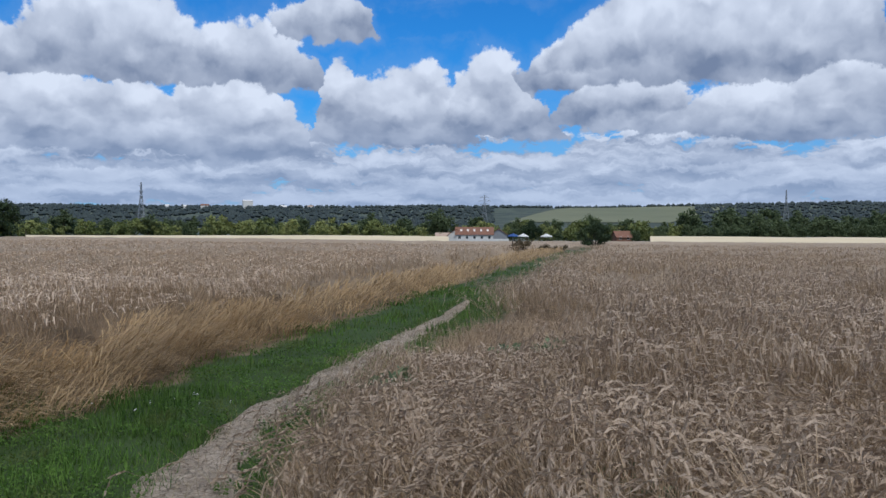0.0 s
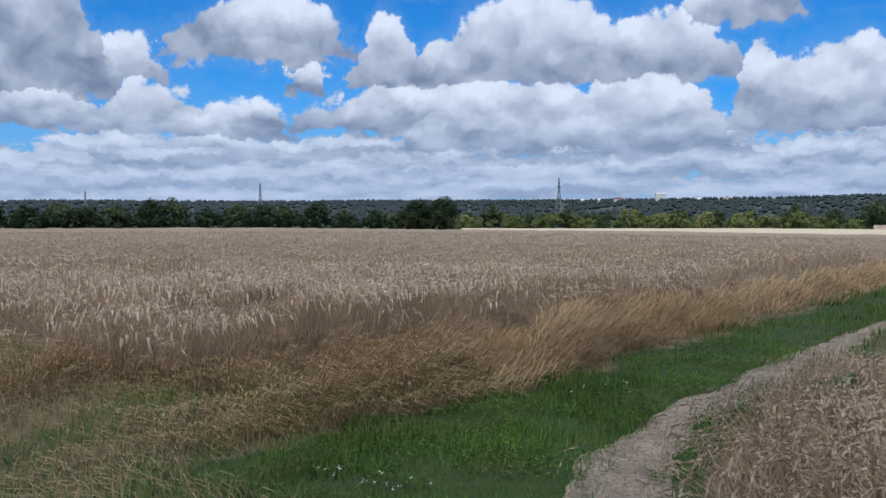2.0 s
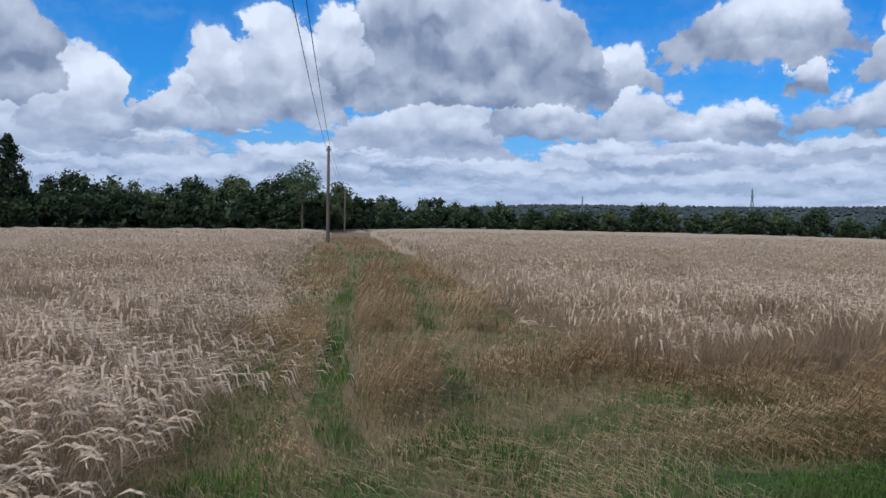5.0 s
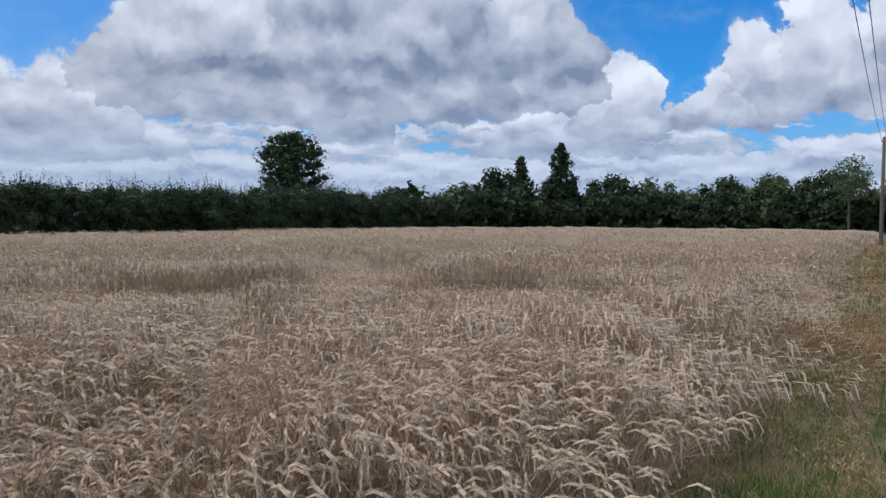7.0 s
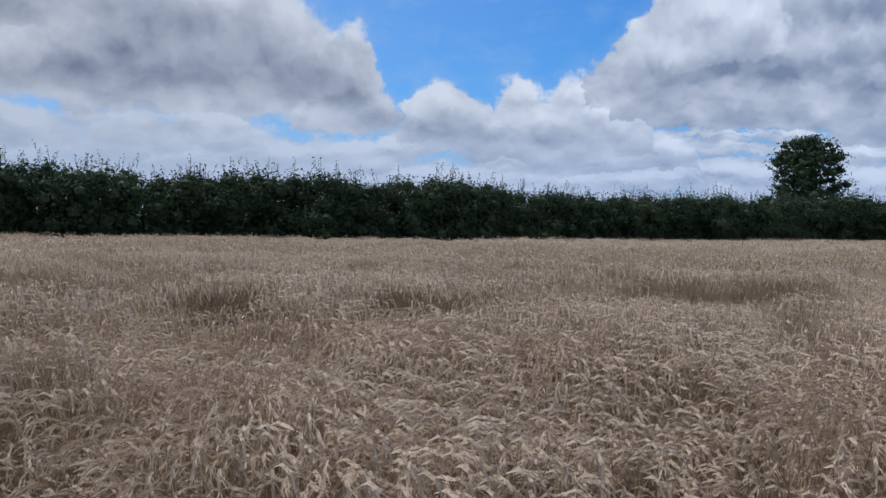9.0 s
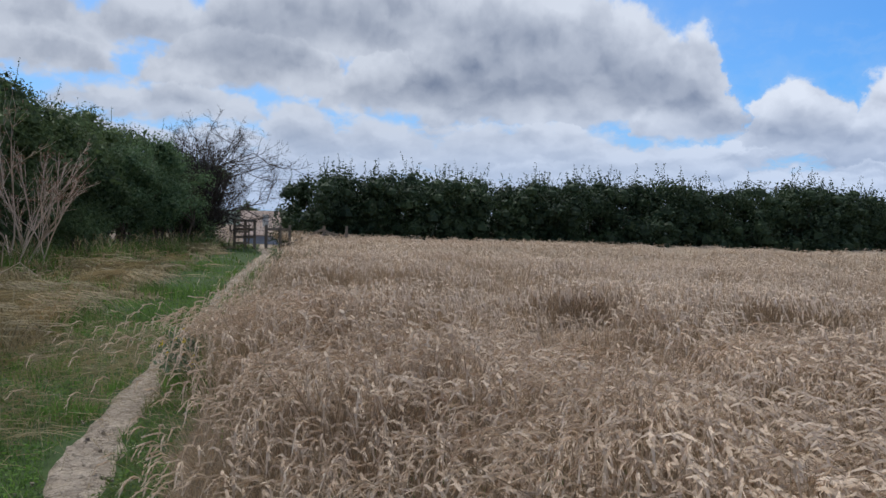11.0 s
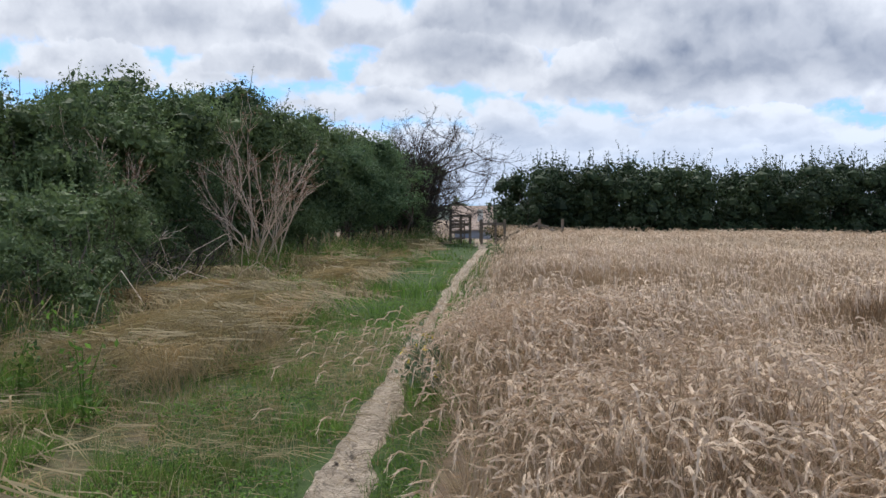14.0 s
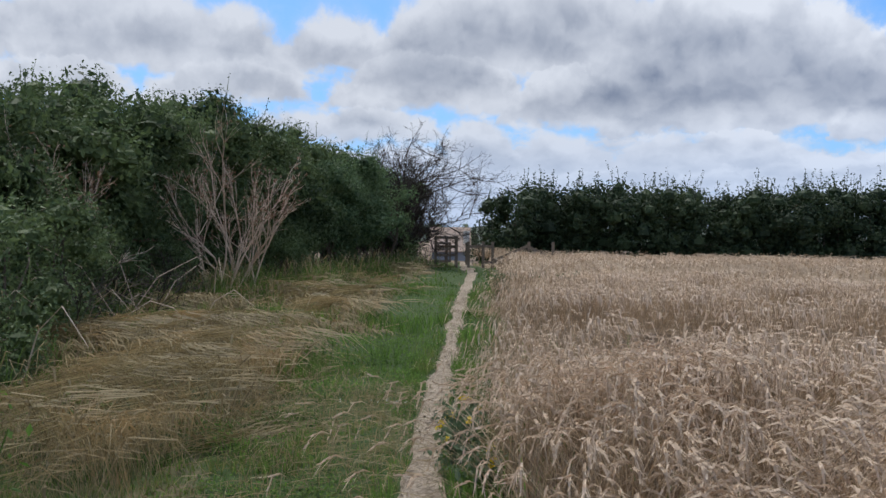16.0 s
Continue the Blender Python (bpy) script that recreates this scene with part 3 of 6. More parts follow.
def crop_height(x, y):
    """How high the crop stands: lodged in patches, low along the tramlines."""
    h = 0.47 + 0.14 * fbm(x * 0.5, y * 0.5, 41, 3) + 0.22 * smooth(fbm(x * 1.5, y * 1.5, 78, 2), 0.36, 0.52) + 0.16 * (fbm(x * 3.4, y * 3.4, 79, 2) - 0.42) + 0.10 * (fbm(x * 0.12, y * 0.12, 44, 2) - 0.5)
    lodged = smooth(fbm(x * 0.28 + 7, y * 0.5, 47, 3), 0.58, 0.61)
    lodged = lodged * np.where((x < -2) & (y > 6), 0.45, 1.0)
    low = np.zeros(np.shape(x))
    for line in TRAMS:
        low = np.maximum(low, smooth(near_line(line, x, y), 1.2, 0.95) * smooth(vnoise(x * 0.5, y * 0.5, 51), -0.1, 0.2))
    trodden = smooth(np.hypot((x - 0.5) / 1.5, (y - 8.8) / 1.6), 1.0, 0.7)
    h = h * (1 - 0.5 * lodged) * (1 - 0.78 * low)
    return h * (1 - 0.55 * trodden)


# ---- the ground: one sheet to the horizon ----
def polar_grid(r0, r1, growth, spokes, a0=0.0, a1=360.0, coarse=0.0):
    rings = int(math.log(r1 / r0) / math.log(growth)) + 2
    r = r0 * (r1 / r0) ** (np.arange(rings) / (rings - 1))
    if coarse:
        near = r0 * growth ** np.arange(int(math.log(coarse / r0) / math.log(growth)))
        r = np.concatenate([near, np.geomspace(near[-1] * 1.06, r1, 56)])
        rings = len(r)
    full = a1 - a0 >= 360
    a = np.radians(np.linspace(a0, a1, spokes, endpoint=not full))
    rr, aa = np.meshgrid(r, a, indexing="ij")
    x, y = -np.sin(aa) * rr, np.cos(aa) * rr
    i, j = np.meshgrid(np.arange(rings - 1), np.arange(spokes if full else spokes - 1), indexing="ij")
    k = lambda i, j: i * spokes + j % spokes
    return x.ravel(), y.ravel(), np.stack([k(i, j), k(i + 1, j), k(i + 1, j + 1), k(i, j + 1)], -1).reshape(-1, 4)


def build_ground():
    x, y, f = polar_grid(0.25, 4700, 1.03, 360, coarse=30.0)
    z = land(x, y)
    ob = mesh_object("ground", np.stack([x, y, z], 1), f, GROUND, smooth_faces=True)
    r = np.hypot(x, y)
    x0, y0 = x, y
    x, y = x + (fbm(x * 1.6, y * 1.6, 151, 3) - 0.5) * 0.6, y + (fbm(x * 1.6, y * 1.6, 157, 3) - 0.5) * 0.6
    green = np.zeros(len(x))
    for poly in (OPEN_GREEN_A, OPEN_GREEN_C):
        d = near_line(poly + poly[:1], x, y)
        green = np.maximum(green, np.clip(0.5 + np.where(inside(poly, x, y), d, -d) / 0.7, 0, 1))
    green = np.maximum(green, np.maximum(smooth(near_line(RUT_LEFT, x, y), 0.32, 0.1), smooth(near_line(RUT_RIGHT, x, y), 0.32, 0.1)) * 0.55)
    dry = (inside(OPEN_B, x, y) | inside(TALL_A, x, y) | inside(VERGE_C, x, y)).astype(float)
    mixed = inside(JUNCTION, x, y) & (green < 0.5)
    green = np.where(mixed, np.maximum(green, 0.5), green)
    dry = np.where(mixed, 0.6, dry)
    dry = np.where((r < 80) & (green < 0.3), np.maximum(dry, 0.8), dry)
    green = np.where(inside(VERGE_C, x, y), np.maximum(green, 0.56), green)
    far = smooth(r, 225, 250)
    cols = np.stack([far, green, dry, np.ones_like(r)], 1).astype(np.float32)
    attr = ob.data.attributes.new("zone", "FLOAT_COLOR", "POINT")
    attr.data.foreach_set("color", cols.ravel())
    # close the small hole under the start
    tagged(ob, "farmland ground of dry soil, grass and straw", "ground", kind="structure")
    return ob


build_ground()
hub_x, hub_y, hub_f = polar_grid(0.01, 0.27, 1.6, 24)
tagged(mesh_object("ground_patch", np.stack([hub_x, hub_y, land(hub_x, hub_y)], 1), hub_f, PATH), "small patch of trodden soil underfoot", "ground", kind="structure")


def footpath(name, line, widths, label):
    """A trodden strip that rises through the turf where it is bare."""
    line = np.array(line, float)
    d = np.concatenate([[0], np.cumsum(np.hypot(*np.diff(line, axis=0).T))])
    s = np.arange(0, d[-1], 0.10) if d[-1] < 60 else np.linspace(0, d[-1], 500)
    px, py = np.interp(s, d, line[:, 0]), np.interp(s, d, line[:, 1])
    k = np.ones(9) / 9
    px[4:-4], py[4:-4] = np.convolve(px, k, "valid"), np.convolve(py, k, "valid")
    tx, ty = np.gradient(px), np.gradient(py)
    n = np.hypot(tx, ty)
    half = np.interp(s, d, widths)
    u = np.linspace(-1.5, 1.5, 17)
    x = px[:, None] + (-ty / n)[:, None] * u[None] * half[:, None]
    y = py[:, None] + (tx / n)[:, None] * u[None] * half[:, None]
    rise = 0.018 + 0.05 * (fbm(x * 2.2, y * 2.2, 61, 3) - 0.5) - 0.075 * smooth(np.abs(u)[None] + (fbm(x * 1.6, y * 1.6, 67, 3) - 0.5) * 1.2, 0.75, 1.3)
    z = land(x, y) + rise
    rows, cols = x.shape
    i, j = np.meshgrid(np.arange(rows - 1), np.arange(cols - 1), indexing="ij")
    k = lambda i, j: i * cols + j
    f = np.stack([k(i, j), k(i, j + 1), k(i + 1, j + 1), k(i + 1, j)], -1).reshape(-1, 4)
    ob = mesh_object(name, np.stack([x, y, z], -1).reshape(-1, 3), f, PATH, smooth_faces=True)
    return tagged(ob, label, "footpath", kind="structure")


footpath("footpath_1", BARE_A, [0.25, 0.25, 0.3, 0.32, 0.28, 0.24, 0.3, 0.36, 0.28, 0.16, 0.08], "pale cracked bare-soil footpath beside green turf")
footpath("footpath_2", BARE_C, [0.22, 0.19, 0.165, 0.155, 0.14, 0.13, 0.125, 0.14, 0.18, 0.28, 0.3], "narrow pale trodden-soil footpath along the crop edge")


def clods():
    """Loose crumbs of soil and small stones on the bare paths."""
    v, f = [], []
    for line, n in ((BARE_A, 420), (BARE_C, 420)):
        p = np.array(line)
        d = np.concatenate([[0], np.cumsum(np.hypot(*np.diff(p, axis=0).T))])
        t = RNG.uniform(1.5, min(d[-1], 22), n)
        x, y = np.interp(t, d, p[:, 0]) + RNG.normal(0, 0.13, n), np.interp(t, d, p[:, 1]) + RNG.normal(0, 0.13, n)
        z, s = land(x, y) + 0.022, RNG.uniform(0.004, 0.017, n)
        for i in range(n):
            q, k = box(-1, -1, -0.7, 1, 1, 0.7)
            f.append(k + 8 * len(v))
            v.append(q * s[i] * RNG.uniform(0.5, 1.0, (8, 3)) + (x[i], y[i], z[i]))
    return tagged(mesh_object("soil_clods", np.concatenate(v), np.concatenate(f), PATH), "loose crumbs of pale soil on the footpath", "soil", kind="stuff")


clods()


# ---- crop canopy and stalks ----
# stem brown taken darker, so gaps between near stalks read as shade
SHADED_MASS = surface("shaded_stem_mass", (0.07, 0.048, 0.03), (0.26, 0.185, 0.115), 3.0, 0.95, 0.8, 26.0)

def sector(x, y):
    """0: crop between the two far tracks, 1: crop towards the hedge, 2: crop beyond the grassy path."""
    az = np.degrees(np.arctan2(-x, y))
    az = np.where(az < -150, az + 360, az)
    out = np.zeros(np.shape(x), int)
    out[az > np.degrees(np.arctan2(6, 3))] = 1
    out[inside(OPEN_RIGHT, x, y)] = 2
    return out


OPEN_RIGHT = [(-0.7, 2.0)] + EDGE_A_RIGHT[1:] + [(50.0, 260.0), (400.0, 200.0), (400.0, -20.0)]
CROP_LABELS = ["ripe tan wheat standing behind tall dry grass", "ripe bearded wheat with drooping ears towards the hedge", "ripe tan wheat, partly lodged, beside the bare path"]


STRETCH = [(0.0, 0.3), (0.25, -4.2)]  # the trodden stretch from which the near plants are seen


def scatter(r0, r1, per_m2, a0=-40.0, a1=205.0):
    """Random places between r0 and r1 metres from the stretch."""
    big = r1 + 2.3
    n = int(per_m2 * radians(a1 - a0) / 2 * big**2)
    r = big * np.sqrt(RNG.random(n))
    a = np.radians(RNG.uniform(a0, a1, n))
    x, y = 0.1 - np.sin(a) * r, np.cos(a) * r - 1.9
    d = near_line(STRETCH, x, y)
    keep = (d >= r0) & (d < r1)
    return x[keep], y[keep]


def stalks(x, y, detail, size=1.0):
    """Wheat stalks with arched, bearded ears; detail 2 near, 1 further off, 0 far."""
    n = len(x)
    h = crop_height(x, y) * RNG.uniform(0.86, 1.07, n)
    z = land(x, y)
    wind = 2.2 + 2.5 * (fbm(x * 0.25, y * 0.25, 71, 2) - 0.5) + 5.0 * (fbm(x * 1.7, y * 1.7, 73, 2) - 0.5) + RNG.normal(0, 1.5, n)
    d = np.stack([np.cos(wind), np.sin(wind), np.zeros(n)], 1)
    up = np.array([0, 0, 1.0])
    bend = RNG.uniform(0.03, 0.34, n) * (1 + 1.6 * (fbm(x * 0.8, y * 0.8, 77, 2) > 0.62))
    rim = np.minimum(near_line(EDGE_C_CROP, x, y), np.minimum(near_line(EDGE_B_LEFT[:6], x, y), near_line(EDGE_A_RIGHT[:7], x, y)))
    bend *= 1 + 0.5 * smooth(rim, 0.7, 0.1)
    h *= 1 - 0.3 * smooth(rim, 0.5, 0.0)
    base = np.stack([x, y, z], 1)
    a = RNG.uniform(0, np.pi, n)
    side = np.stack([np.cos(a), np.sin(a), np.zeros(n)], 1)
    at = lambda f, hgt, out: base + d * (bend * f + out)[:, None] + up * (h * hgt)[:, None]
    zero = np.zeros(n)
    L = (0.115 if detail == 2 else 0.088) * size * RNG.uniform(0.75, 1.3, n)
    tip = at(1.0, 1.0, zero)
    nod = np.where(RNG.random(n) < 0.65, RNG.uniform(0.4, 0.95, n), RNG.uniform(-0.25, 0.3, n))
    along = lambda out, rise: tip + d * (out * L)[:, None] + up * (rise * L)[:, None]
    e1, e2, e3 = along(0.3, 0.14), along(0.68, 0.10 - 0.12 * nod), along(0.98, -nod)
    ear_side = np.stack([-d[:, 1], d[:, 0], zero], 1)
    chunks, ears = [], []
    if detail == 2:
        chunks.append(ribbons(np.stack([at(0.1, 0.08, zero), at(0.6, 0.75, zero), tip, e1], 1), np.array([5, 4.5, 3.5, 3]) * 0.001 * size, side))
        ears.append(ribbons(np.stack([tip, e1, e2, e3], 1), np.array([0.005, 0.013, 0.015, 0.005]), ear_side * 0.8 + up * 0.6))
        # grains in a herringbone along the nodding ear, with fine awns
        for q in range(7):
            f = q / 6.5
            c = np.where(f < 0.5, 1.0, 0.0) * (e1 + (e2 - e1) * f * 2) + np.where(f >= 0.5, 1.0, 0.0) * (e2 + (e3 - e2) * (f * 2 - 1))
            t = (e2 - e1) if f < 0.5 else (e3 - e2)
            t = t / (np.linalg.norm(t, axis=1)[:, None] + 1e-9)
            out = ear_side * (0.55 if q % 2 else -0.55) + np.cross(t, ear_side) * RNG.uniform(-0.5, 0.5, n)[:, None]
            g = t * 0.020 + out * 0.011
            ears.append(ribbons(np.stack([c, c + g], 1), np.array([0.017, 0.009]), np.cross(t, out)))
            if q % 2:
                ears.append(ribbons(np.stack([c + g, c + g + (t + out * 0.7) * 0.055], 1), np.array([0.0034, 0.001]), ear_side))
        # a dry leaf here and there
        leaf = at(0.5, 0.62, zero)
        b = RNG.uniform(0, 2 * np.pi, n)
        ld = np.stack([np.cos(b), np.sin(b), zero], 1)
        k = RNG.random(n) < 0.3
        chunks.append(ribbons(np.stack([leaf, leaf + ld * 0.05 + up * 0.03, leaf + ld * 0.11 - up * 0.04], 1)[k], np.array([0.005, 0.004, 0.001]), np.stack([-ld[:, 1], ld[:, 0], zero], 1)[k]))
    elif detail == 1:
        chunks.append(ribbons(np.stack([at(0.35, 0.4, zero), tip], 1), np.array([0.0035, 0.003]) * size, side))
        ears.append(ribbons(np.stack([tip, e2, e3], 1), np.array([0.006, 0.0125, 0.005]) * size, ear_side * 0.9 + side * 0.6 + up * 0.2))
        if size < 1.2:
            ears.append(ribbons(np.stack([e2, e3 + (e3 - e2) * 0.5 + ear_side * 0.02], 1), np.array([0.002, 0.007]) * size, ear_side))
    else:
        lean = d * RNG.uniform(0.05, 0.14, n)[:, None] * size
        chunks.append(ribbons(np.stack([at(0.5, 0.5, zero), tip], 1), np.array([0.012, 0.010]) * size, side))
        ears.append(ribbons(np.stack([tip - lean * 0.3, tip + lean - up * 0.05], 1), np.array([0.024, 0.014]) * size, side))
    return join(chunks), join(ears)


def build_crops():
    rings = [(0.8, 5.6, 640, 2, 1.0), (5.6, 9.0, 820, 1, 1.06), (9.0, 17.0, 420, 1, 1.2), (17.0, 38.0, 92, 0, 1.1), (38.0, 95.0, 7.0, 0, 2.7)]
    parts, tops = {0: [], 1: [], 2: []}, {0: [], 1: [], 2: []}
    for r0, r1, per, detail, size in rings:
        x, y = scatter(r0, r1, per)
        keep = is_crop(x, y) & (RNG.random(len(x)) < 0.5 + 0.5 * smooth(fbm(x * 1.5, y * 1.5, 78, 2), 0.33, 0.5)) & (RNG.random(len(x)) < 0.65 + 0.35 * smooth(fbm(x * 3.4, y * 3.4, 79, 2), 0.3, 0.5))
        x, y = x[keep], y[keep]
        sec = sector(x, y)
        for k in parts:
            m = sec == k
            if m.any():
                stem, ear = stalks(x[m], y[m], detail, size)
                parts[k].append(stem)
                tops[k].append(ear)
    # stubby straw and fallen stems along the near rims of the crop
    x, y = scatter(0.6, 11.0, 520)
    rim = np.minimum(near_line(EDGE_C_CROP, x, y), np.minimum(near_line(EDGE_B_LEFT[:6], x, y), np.minimum(near_line(EDGE_A_RIGHT[:7], x, y), near_line(EDGE_B_RIGHT[:4], x, y))))
    keep = (rim < 0.9) & is_crop(x, y)
    x, y = x[keep], y[keep]
    sec = sector(x, y)
    for k in parts:
        m = sec == k
        if m.any():
            parts[k].append(blades(x[m], y[m], RNG.uniform(0.15, 0.5, m.sum()), 0.005, 0.7, 1))
            low = m & (RNG.random(len(x)) < 0.3)
            parts[k].append(blades(x[low], y[low], RNG.uniform(0.3, 0.6, low.sum()), 0.005, flat=True))
    # straw laid flat where the crop is beaten down
    x, y = scatter(1.2, 19.0, 300)
    keep = (crop_height(x, y) < 0.40) & is_crop(x, y)
    x, y = x[keep], y[keep]
    sec, d = sector(x, y), near_line(STRETCH, x, y)
    for k in parts:
        for near in (0, 1):
            m = (sec == k) & ((d < 9) == bool(near))
            if m.any():
                tops[k].append(blades(x[m], y[m], RNG.uniform(0.25, 0.6, m.sum()), 0.007 if near else 0.012, flat=True))
                parts[k].append(blades(x[m], y[m], RNG.uniform(0.10, 0.3, m.sum()), 0.007 if near else 0.012, 1.2, 1))
    # the closed canopy under and behind the single stalks; its near part is shade-dark
    x, y, f = polar_grid(1.2, 262, 1.024, 420, -62.0, 205.0)
    ok = is_crop(x, y)
    for dx, dy in ((0.4, 0), (-0.4, 0), (0, 0.4), (0, -0.4)):
        ok &= is_crop(x + dx, y + dy)
    r = np.hypot(x, y)
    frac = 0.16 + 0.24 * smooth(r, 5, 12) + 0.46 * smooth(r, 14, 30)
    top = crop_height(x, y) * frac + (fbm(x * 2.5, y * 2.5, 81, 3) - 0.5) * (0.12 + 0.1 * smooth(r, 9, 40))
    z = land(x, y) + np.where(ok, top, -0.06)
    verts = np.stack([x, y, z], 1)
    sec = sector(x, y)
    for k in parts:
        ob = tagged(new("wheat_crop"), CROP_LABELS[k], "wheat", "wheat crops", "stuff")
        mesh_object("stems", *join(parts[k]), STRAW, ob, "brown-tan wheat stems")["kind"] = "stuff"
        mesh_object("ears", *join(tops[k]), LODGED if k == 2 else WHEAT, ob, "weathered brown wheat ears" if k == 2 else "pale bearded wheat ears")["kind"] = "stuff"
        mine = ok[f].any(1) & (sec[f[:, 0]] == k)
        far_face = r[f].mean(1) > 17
        for name, pick, mat, label in (("shaded_stem_mass", mine & ~far_face, SHADED_MASS, "closed mass of brown wheat stems, darkened as if shaded"), ("crop_canopy", mine & far_face, CANOPY, "closed tan mass of ripe ears")):
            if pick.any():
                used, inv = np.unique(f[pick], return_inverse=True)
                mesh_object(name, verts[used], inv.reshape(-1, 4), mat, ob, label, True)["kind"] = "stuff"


# ---- grasses ----
def leaf_quads(c, n_dir, size):
    """Diamond leaves at c, facing roughly n_dir."""
    n = len(c)
    nd = n_dir + RNG.normal(0, 0.75, (n, 3))
    nd /= np.linalg.norm(nd, axis=1)[:, None] + 1e-9
    u = np.cross(nd, RNG.normal(0, 1, (n, 3)))
    u /= np.linalg.norm(u, axis=1)[:, None] + 1e-9
    w = np.cross(nd, u)
    s = (size * RNG.uniform(0.6, 1.4, n))[:, None]
    v = np.stack([c - u * s, c + w * s * 0.5 + nd * s * 0.15, c + u * s, c - w * s * 0.5 + nd * s * 0.15], 1).reshape(-1, 3)
    return v, (np.arange(n) * 4)[:, None] + np.arange(4)[None]


def blades(x, y, height, width, lean=0.5, segs=2, head=False, flat=False, wind=None):
    n = len(x)
    z = land(x, y)
    a = RNG.uniform(0, 2 * np.pi, n)
    if flat:
        # laid in swirling swathes
        a = -0.5 + 5.0 * (fbm(x * 0.42, y * 0.42, 91, 2) - 0.5) + RNG.normal(0, 0.32, n) + np.pi * (RNG.random(n) < 0.3)
    elif wind is not None:
        a = wind + 2.4 * (fbm(x * 0.7, y * 0.7, 97, 2) - 0.5) + RNG.normal(0, 0.55, n)
    d = np.stack([np.cos(a), np.sin(a), np.zeros(n)], 1)
    up = np.array([0, 0, 1.0])
    b = np.stack([x, y, z - 0.01], 1)
    out = height * lean * RNG.uniform(0.3, 1.3, n)
    side = np.stack([-d[:, 1], d[:, 0], np.zeros(n)], 1)
    if flat:
        lift = RNG.uniform(0.03, 0.10, n) + 0.30 * smooth(fbm(x * 0.9, y * 0.9, 93, 2), 0.42, 0.72) * inside(VERGE_C, x, y)
        curl = side * (height * RNG.normal(0, 0.16, n))[:, None]
        pts = np.stack([b + up * 0.02, b + d * (height * 0.3)[:, None] + curl + up * lift[:, None], b + d * (height * 0.7)[:, None] + curl * 1.2 + up * (lift * 0.9)[:, None], b + d * height[:, None] + up * (lift * 0.35)[:, None]], 1)
        return ribbons(pts, np.array([0.6, 1, 0.8, 0.3]) * width, side * 0.8 + up * 0.6)
    pts = [b, b + d * (out * 0.35)[:, None] + up * (height * 0.62)[:, None], b + d * out[:, None] + up * height[:, None]]
    w = [1.0, 0.75, 0.12]
    if head:
        pts.append(pts[-1] + d * (0.06 + out * 0.12)[:, None] - up * 0.01)
        w = [0.5, 0.5, 1.9, 0.4]
    if segs == 1:
        pts, w = [pts[0], pts[2]], [1.0, 0.15]
    return ribbons(np.stack(pts, 1), np.array(w) * width, side)


build_crops()


def bare(x, y):
    return np.minimum(near_line(BARE_A, x, y) - 0.02, near_line(BARE_C, x, y)) < 0.15 - 0.3 * (fbm(x * 1.6, y * 1.6, 67, 3) - 0.5)


